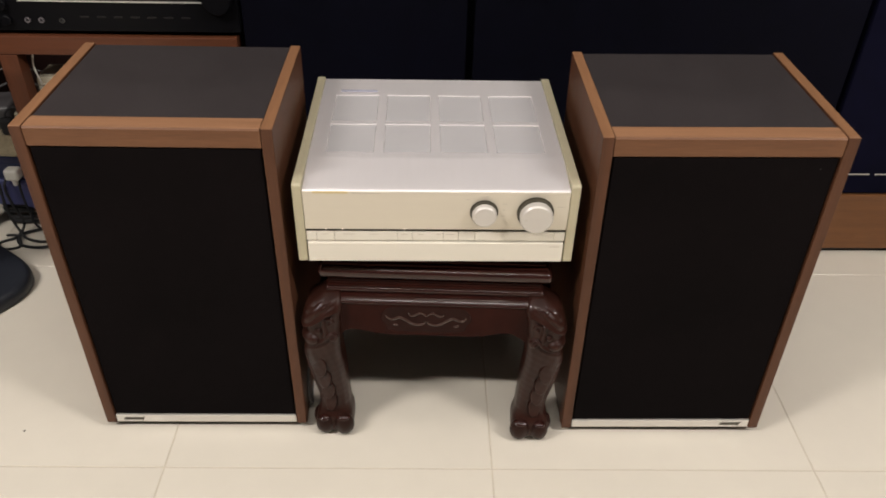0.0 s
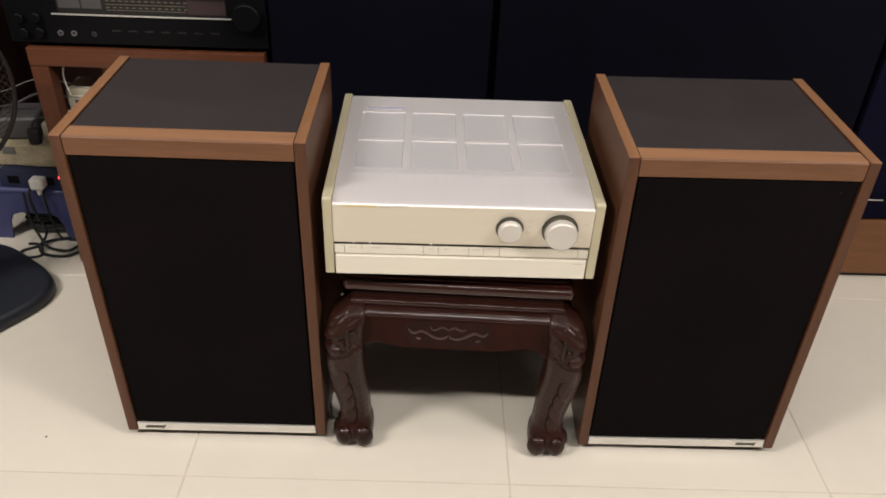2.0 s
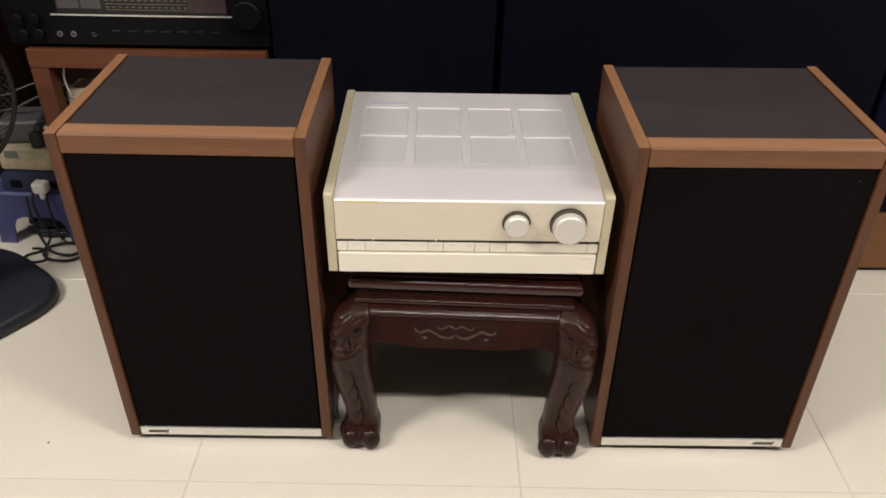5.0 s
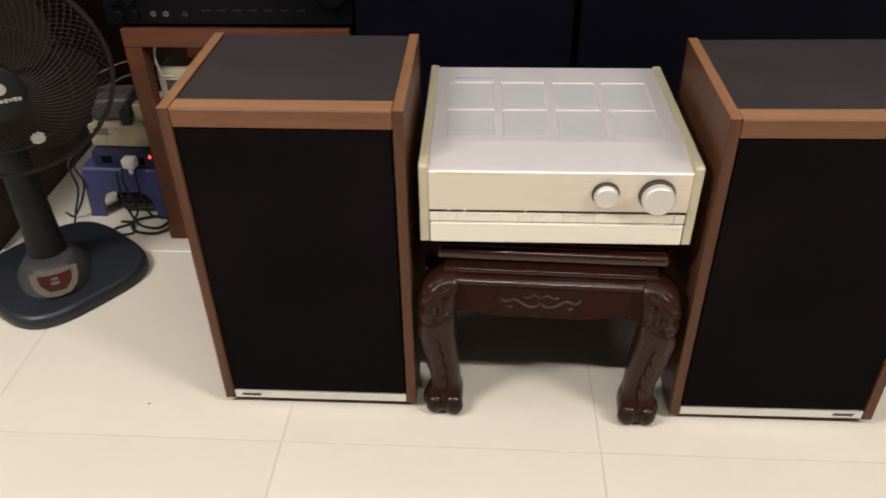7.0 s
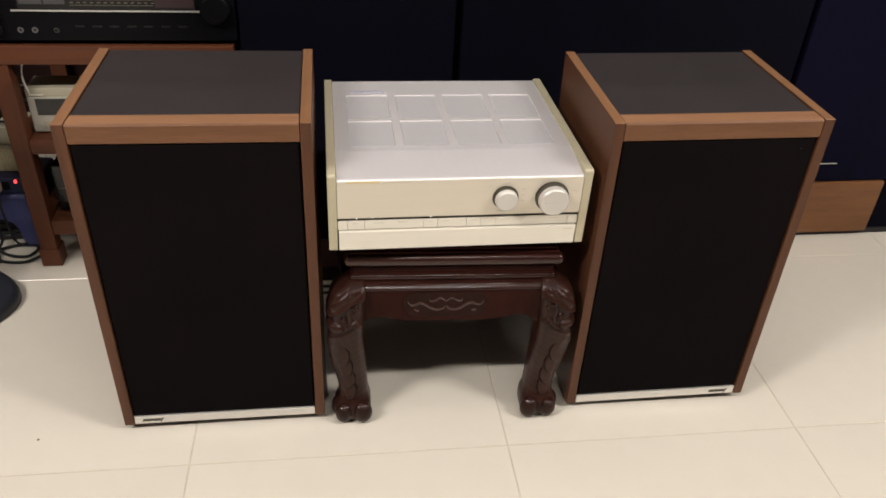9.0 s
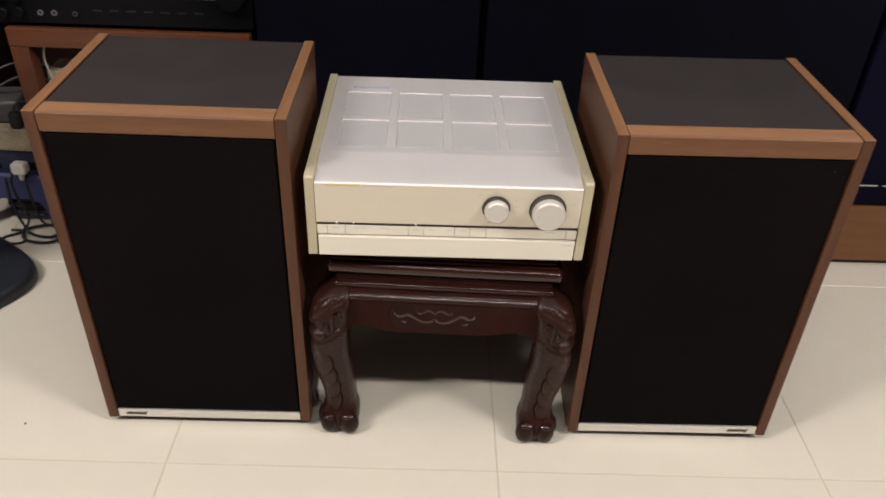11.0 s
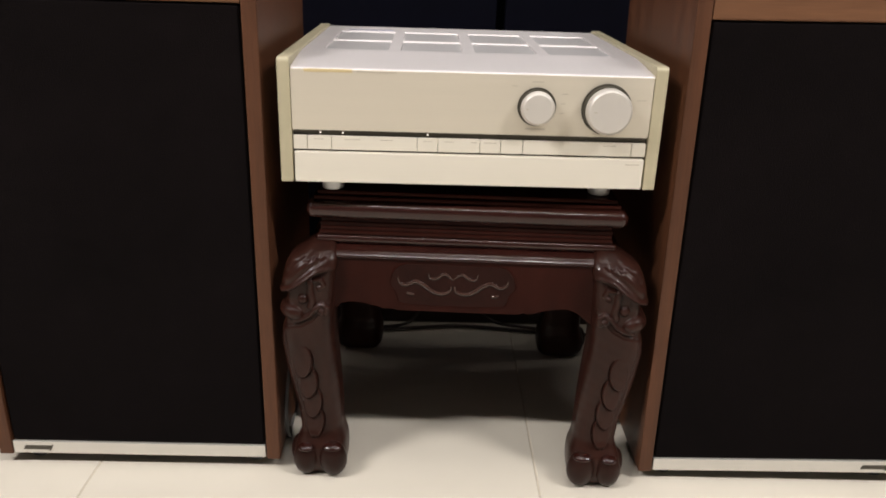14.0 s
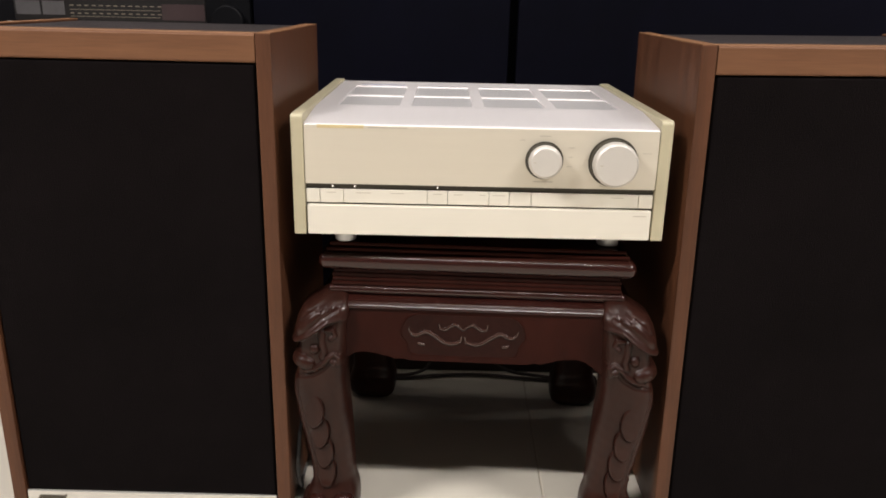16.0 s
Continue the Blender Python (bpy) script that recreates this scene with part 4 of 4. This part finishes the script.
cable("cable", [(-1.155, 0.730, 0.197), (-1.190, 0.676, 0.167), (-1.180, 0.666, 0.098), (-1.200, 0.651, 0.030), (-1.190, 0.612, 0.006), (-1.155, 0.592, 0.006), (-1.165, 0.553, 0.006)], 0.003, rubber, "thin black cable trailing beside the stool")
cable("cable", [(-1.185, 0.848, 0.295), (-1.087, 0.769, 0.339), (-1.018, 0.789, 0.364), (-0.959, 0.828, 0.335), (-0.924, 0.877, 0.295)], 0.003, adapter_grey, "dark grey cable draped behind the adapters")
cable("cable", [(-1.205, 0.877, 0.325), (-1.116, 0.809, 0.359), (-1.037, 0.828, 0.384), (-0.959, 0.868, 0.354), (-0.924, 0.907, 0.325)], 0.0016, grey_plastic, "thin grey cable draped behind the adapters")
cable("cable", [(-0.865, 0.626, 0.512), (-0.873, 0.626, 0.472), (-0.868, 0.636, 0.413), (-0.875, 0.656, 0.364)], 0.002, white_plastic, "thin white cable inside the rack")
cable("cable", [(-0.247, 0.3, 0.006), (-0.243, 0.12, 0.006), (-0.236, 0.06, 0.02), (-0.238, 0.05, 0.06), (-0.24, 0.1, 0.11), (-0.243, 0.2, 0.13)], 0.0026, grey_plastic, "grey cable between loudspeaker and stand")
cable("cable", [(-0.29, 0.452, 0.005), (-0.15, 0.444, 0.005), (-0.10, 0.448, 0.005), (-0.068, 0.460, 0.014), (-0.05, 0.474, 0.046), (-0.04, 0.52, 0.047)], 0.0032, cable_brown, "dark brown cable curving back behind the stand")
cable("cable", [(-0.28, 0.418, 0.005), (-0.12, 0.432, 0.005), (0.008, 0.452, 0.005), (0.10, 0.443, 0.005), (0.20, 0.428, 0.005), (0.30, 0.425, 0.005)], 0.0032, cable_brown, "dark brown cable on the floor behind the stand")
cable("cable", [(0.02, 0.53, 0.047), (0.043, 0.472, 0.046), (0.085, 0.456, 0.014), (0.156, 0.436, 0.011), (0.30, 0.415, 0.005)], 0.0032, cable_brown, "dark brown cable crossing another behind the stand")


# ---- fan ----
def fan(m):
    """Origin: middle of the base on the floor."""
    f = thing("pedestal_fan", "dark blue-grey pedestal fan with wire guard and wide base", "fan", m)
    # wide base, a square with well rounded corners, a soft ridge round its top
    rings = []
    spin = Matrix.Translation((0.012, 0.022, 0)) @ Matrix.Rotation(radians(23), 4, "Z")
    for z, k in ((0.0, 0.975), (0.005, 1.0), (0.018, 1.0), (0.027, 0.985), (0.0325, 0.955), (0.0345, 0.925), (0.0350, 0.88), (0.0400, 0.70), (0.0470, 0.45), (0.052, 0.25)):
        ring = []
        for i in range(72):
            a = 2 * math.pi * i / 72
            c, s = math.cos(a), math.sin(a)
            e = 0.58
            ring.append(spin @ Vector((k * 0.178 * math.copysign(abs(c) ** e, c), k * 0.178 * math.copysign(abs(s) ** e, s), z)))
        rings.append(ring)
    base = part("base", rings_to_bm(rings), fan_blue, f, "broad rounded base", 50)
    # moulded collar that runs from the column down to a tongue at the front
    rings = []
    for z, k, fy in ((0.036, 1.0, 0.118), (0.048, 0.97, 0.114), (0.064, 0.86, 0.098), (0.082, 0.70, 0.072), (0.100, 0.54, 0.046)):
        ring = []
        for i in range(40):
            a = 2 * math.pi * i / 40
            c, s = math.cos(a), math.sin(a)
            ring.append((k * 0.086 * math.copysign(abs(c) ** 0.8, c), s * fy if s < 0 else k * 0.070 * s, z))
        rings.append(ring)
    part("collar", rings_to_bm(rings), fan_grey, base, "grey moulded collar", 60)
    pm = pose(0.0, -0.097, 0.0675, 40, 0, 0)
    shield = [(-0.052, 0.030), (0.052, 0.030), (0.050, 0.004), (0.042, -0.018), (0.026, -0.032), (0.0, -0.037), (-0.026, -0.032), (-0.042, -0.018), (-0.050, 0.004)]
    plate = [(-0.037, 0.020), (-0.012, 0.016), (0.012, 0.016), (0.037, 0.020), (0.033, -0.004), (0.016, -0.022), (-0.016, -0.022), (-0.033, -0.004)]
    for nm, outline, zz, mt, word in (("badge_rim", shield, 0.0, badge_gold, "olive-gold rim of the badge"), ("badge", plate, 0.0025, badge_red, "dark red badge")):
        bm = bmesh.new()
        a = [bm.verts.new(pm @ Vector((x, y, zz - 0.016))) for x, y in outline]
        b = [bm.verts.new(pm @ Vector((x, y, zz + 0.003))) for x, y in outline]
        bm.faces.new(list(reversed(a)))
        bm.faces.new(b)
        for k in range(len(a)):
            n = (k + 1) % len(a)
            bm.faces.new((a[k], a[n], b[n], b[k]))
        part(nm, bm, mt, base, word)
    bm = bmesh.new()
    for dx, w in ((-0.004, 0.006), (0.003, 0.005)):
        add_box(bm, dx - w, -0.008, 0.0055, dx + w, -0.001, 0.0062)
        add_box(bm, dx - w * 0.7, 0.003, 0.0055, dx + w * 0.7, 0.009, 0.0062)
    bmesh.ops.transform(bm, matrix=pm, verts=bm.verts)
    part("badge_mark", bm, fan_grey, base)
    part("column", revolve([(0.048, 0.085), (0.043, 0.10), (0.039, 0.16), (0.036, 0.25), (0.034, 0.36), (0.036, 0.42)], 32), fan_column, f, "tapered column", 60)
    # head: the guard faces along the local axis n
    hm = FAN_HEAD
    part("motor", (lambda b: (bmesh.ops.transform(b, matrix=hm, verts=b.verts), b)[1])(revolve([(0.03, 0.20), (0.06, 0.19), (0.075, 0.15), (0.078, 0.09), (0.07, 0.06)], 32, "y")), fan_blue, f, "rounded motor housing", 60)
    part("neck", tube([(0, 0, 0.40), (0, 0.0, 0.46), hm @ Vector((0, 0.12, -0.02))], 0.032, 16), fan_blue, f)
    R = 0.225

    turn_back = hm.inverted()

    def guard(name, depth_rim, depth_hub, count, swirl, label):
        """A middle ring that carries spiral wires from hub to rim."""
        r, y = R * 0.62, depth_rim + (depth_hub - depth_rim) * 0.78
        ring = part(name, tube([hm @ Vector((r * math.cos(2 * math.pi * k / 48), y, r * math.sin(2 * math.pi * k / 48))) for k in range(48)], 0.0014, 5, None, True), fan_wire, f, label)
        pts = []
        for k in range(9):
            u = k / 8
            r = 0.045 + (R - 0.045) * u
            y = depth_rim + (depth_hub - depth_rim) * (1 - u ** 3.2)
            pts.append(hm @ Vector((r * math.cos(swirl * u), y, r * math.sin(swirl * u))))
        one = part("wire", tube(pts, 0.00075, 4), fan_wire, ring)
        for i in range(1, count):
            w = new("wire", one.data)
            w.parent = ring
            w.matrix_basis = hm @ Matrix.Rotation(2 * math.pi * i / count, 4, "Y") @ turn_back

    guard("front_guard", 0.0, -0.055, 84, 0.55, "dark spiral wire guard")
    guard("rear_guard", 0.0, 0.085, 84, -0.4, "dark wire guard")
    part("guard_rim", tube([hm @ Vector((R * math.cos(2 * math.pi * k / 64), 0, R * math.sin(2 * math.pi * k / 64))) for k in range(64)], 0.005, 8, None, True), fan_wire, f, "round guard rim")
    hub = part("hub_badge", (lambda b: (bmesh.ops.transform(b, matrix=hm, verts=b.verts), b)[1])(revolve([(0.058, -0.050), (0.060, -0.058), (0.052, -0.064), (0.03, -0.066)], 32, "y")), fan_column, f, "round badge in the guard's centre", 60)
    bm = revolve([(0.013, -0.0655), (0.012, -0.0675)], 20, "y", (0.0135, 0, 0.014))
    for k in range(9):
        add_box(bm, -0.024 + k * 0.008, -0.0672, -0.014 - (k % 3) * 0.0006, -0.018 + k * 0.008, -0.0655, -0.0085 + (k % 2) * 0.0012)
    bmesh.ops.transform(bm, matrix=hm, verts=bm.verts)
    part("hub_mark", bm, pale_plastic, hub, "pale maker's mark")
    bm = bmesh.new()
    for i, half in enumerate((0.007, 0.0115, 0.0135, 0.0115, 0.007)):
        add_box(bm, -half, -0.0035, -0.0135 + i * 0.0056, half, 0.0, -0.0098 + i * 0.0056)
    bmesh.ops.transform(bm, matrix=hm @ pose(0.050, -0.050, -0.114, 0, 32, 0), verts=bm.verts)
    part("sticker", bm, pale_plastic, f, "striped pale sticker on the guard")
    # three broad blades
    for i in range(3):
        bm = bmesh.new()
        rows_ = []
        for k in range(9):
            u = k / 8
            r = 0.045 + 0.155 * u
            half = radians(16 + 42 * math.sin(math.pi * min(1, 0.18 + 0.72 * u)) * 0.95)
            row = []
            for j in range(9):
                v = j / 4 - 1
                a = radians(BLADE_TURN + 120 * i) + half * v + 0.5 * u
                row.append(hm @ Vector((r * math.cos(a), 0.012 + 0.022 * v * (1 - 0.3 * u), r * math.sin(a))))
            rows_.append(row)
        g = [[bm.verts.new(p) for p in row] for row in rows_]
        for ra, rb in zip(g, g[1:]):
            for j in range(8):
                bm.faces.new((ra[j], ra[j + 1], rb[j + 1], rb[j]))
        n = hm.to_3x3() @ Vector((0, 1, 0))
        made = bmesh.ops.extrude_face_region(bm, geom=bm.faces[:])["geom"]
        for v in made:
            if isinstance(v, bmesh.types.BMVert):
                v.co += n * 0.002
        part("blade", bm, fan_blade, f, "smoky brown plastic blade", 60)
    return f


fan(FAN_POSE)

# ---- dark furniture beyond ----
side = thing("sideboard", "low dark wooden sideboard standing against the wall", "sideboard", pose(-2.245, 0.476, 0))
part("carcass", rbox(0, 0.012, 0.05, 0.905, 0.86, 0.78, 0.004), dark_red_wood, side)
part("top_board", rbox(0, 0.0, 0.781, 0.91, 0.88, 0.81, 0.004), dark_red_wood, side)
part("kick_board", rbox(0.0, 0.03, 0.0, 0.90, 0.84, 0.0495, 0), dark_red_wood, side)
for dx in (0.01, 0.455):
    d_ = part("door", rbox(dx, 0.0, 0.06, dx + 0.44, 0.0115, 0.77, 0.003), dark_red_wood, side)
    part("handle", revolve([(0.012, 0), (0.014, -0.015), (0.008, -0.02)], 16, "y", (dx + 0.40, 0, 0.45)), slot_dark, d_)
panel = thing("wall_panel", "dark red-brown wooden panelling behind the rack", "panelling", pose(-2.94, 1.405, 0), kind="structure")
part("board", rbox(0.0, 0, 0, 2.53, 0.04, 2.2, 0.002), dark_red_wood, panel)

speck = part("grit_speck", revolve([(0.0022, 0.0), (0.0024, 0.0006), (0.0012, 0.0011)], 10, "z", SPECK), slot_dark)
tagged(speck, "tiny dark speck of grit on the tiles", "speck")

# ---- floor tiles ----
tagged(part("floor", rbox(X0 - 0.15, Y0 - 0.15, -0.12, X1 + 0.15, Y1 + 0.15, -0.0011, 0), grout), "cream polished floor tiles with thin grout lines", "floor", kind="structure")
floor = bpy.data.objects["floor"]
TILE, GAP = 0.6, 0.0022
tile_bm = rbox(-TILE / 2 + GAP / 2, -TILE / 2 + GAP / 2, -0.008, TILE / 2 - GAP / 2, TILE / 2 - GAP / 2, 0.0, 0.0008, 1)
first = part("tile", tile_bm, tile_mat, floor)
turn = Matrix.Rotation(radians(TILE_TURN), 4, "Z")
base = Matrix.Translation((0.109, -0.0880, 0)) @ turn
placed = False
for i in range(-6, 6):
    for j in range(-7, 3):
        m = base @ Matrix.Translation(((i + 0.5) * TILE, (j + 0.5) * TILE, 0))
        if not (X0 - 0.3 < m.translation.x < X1 + 0.3 and Y0 - 0.3 < m.translation.y < Y1 + 0.3):
            continue
        ob = first if not placed else new("tile", first.data)
        ob.parent = floor
        ob.matrix_basis = m
        placed = True
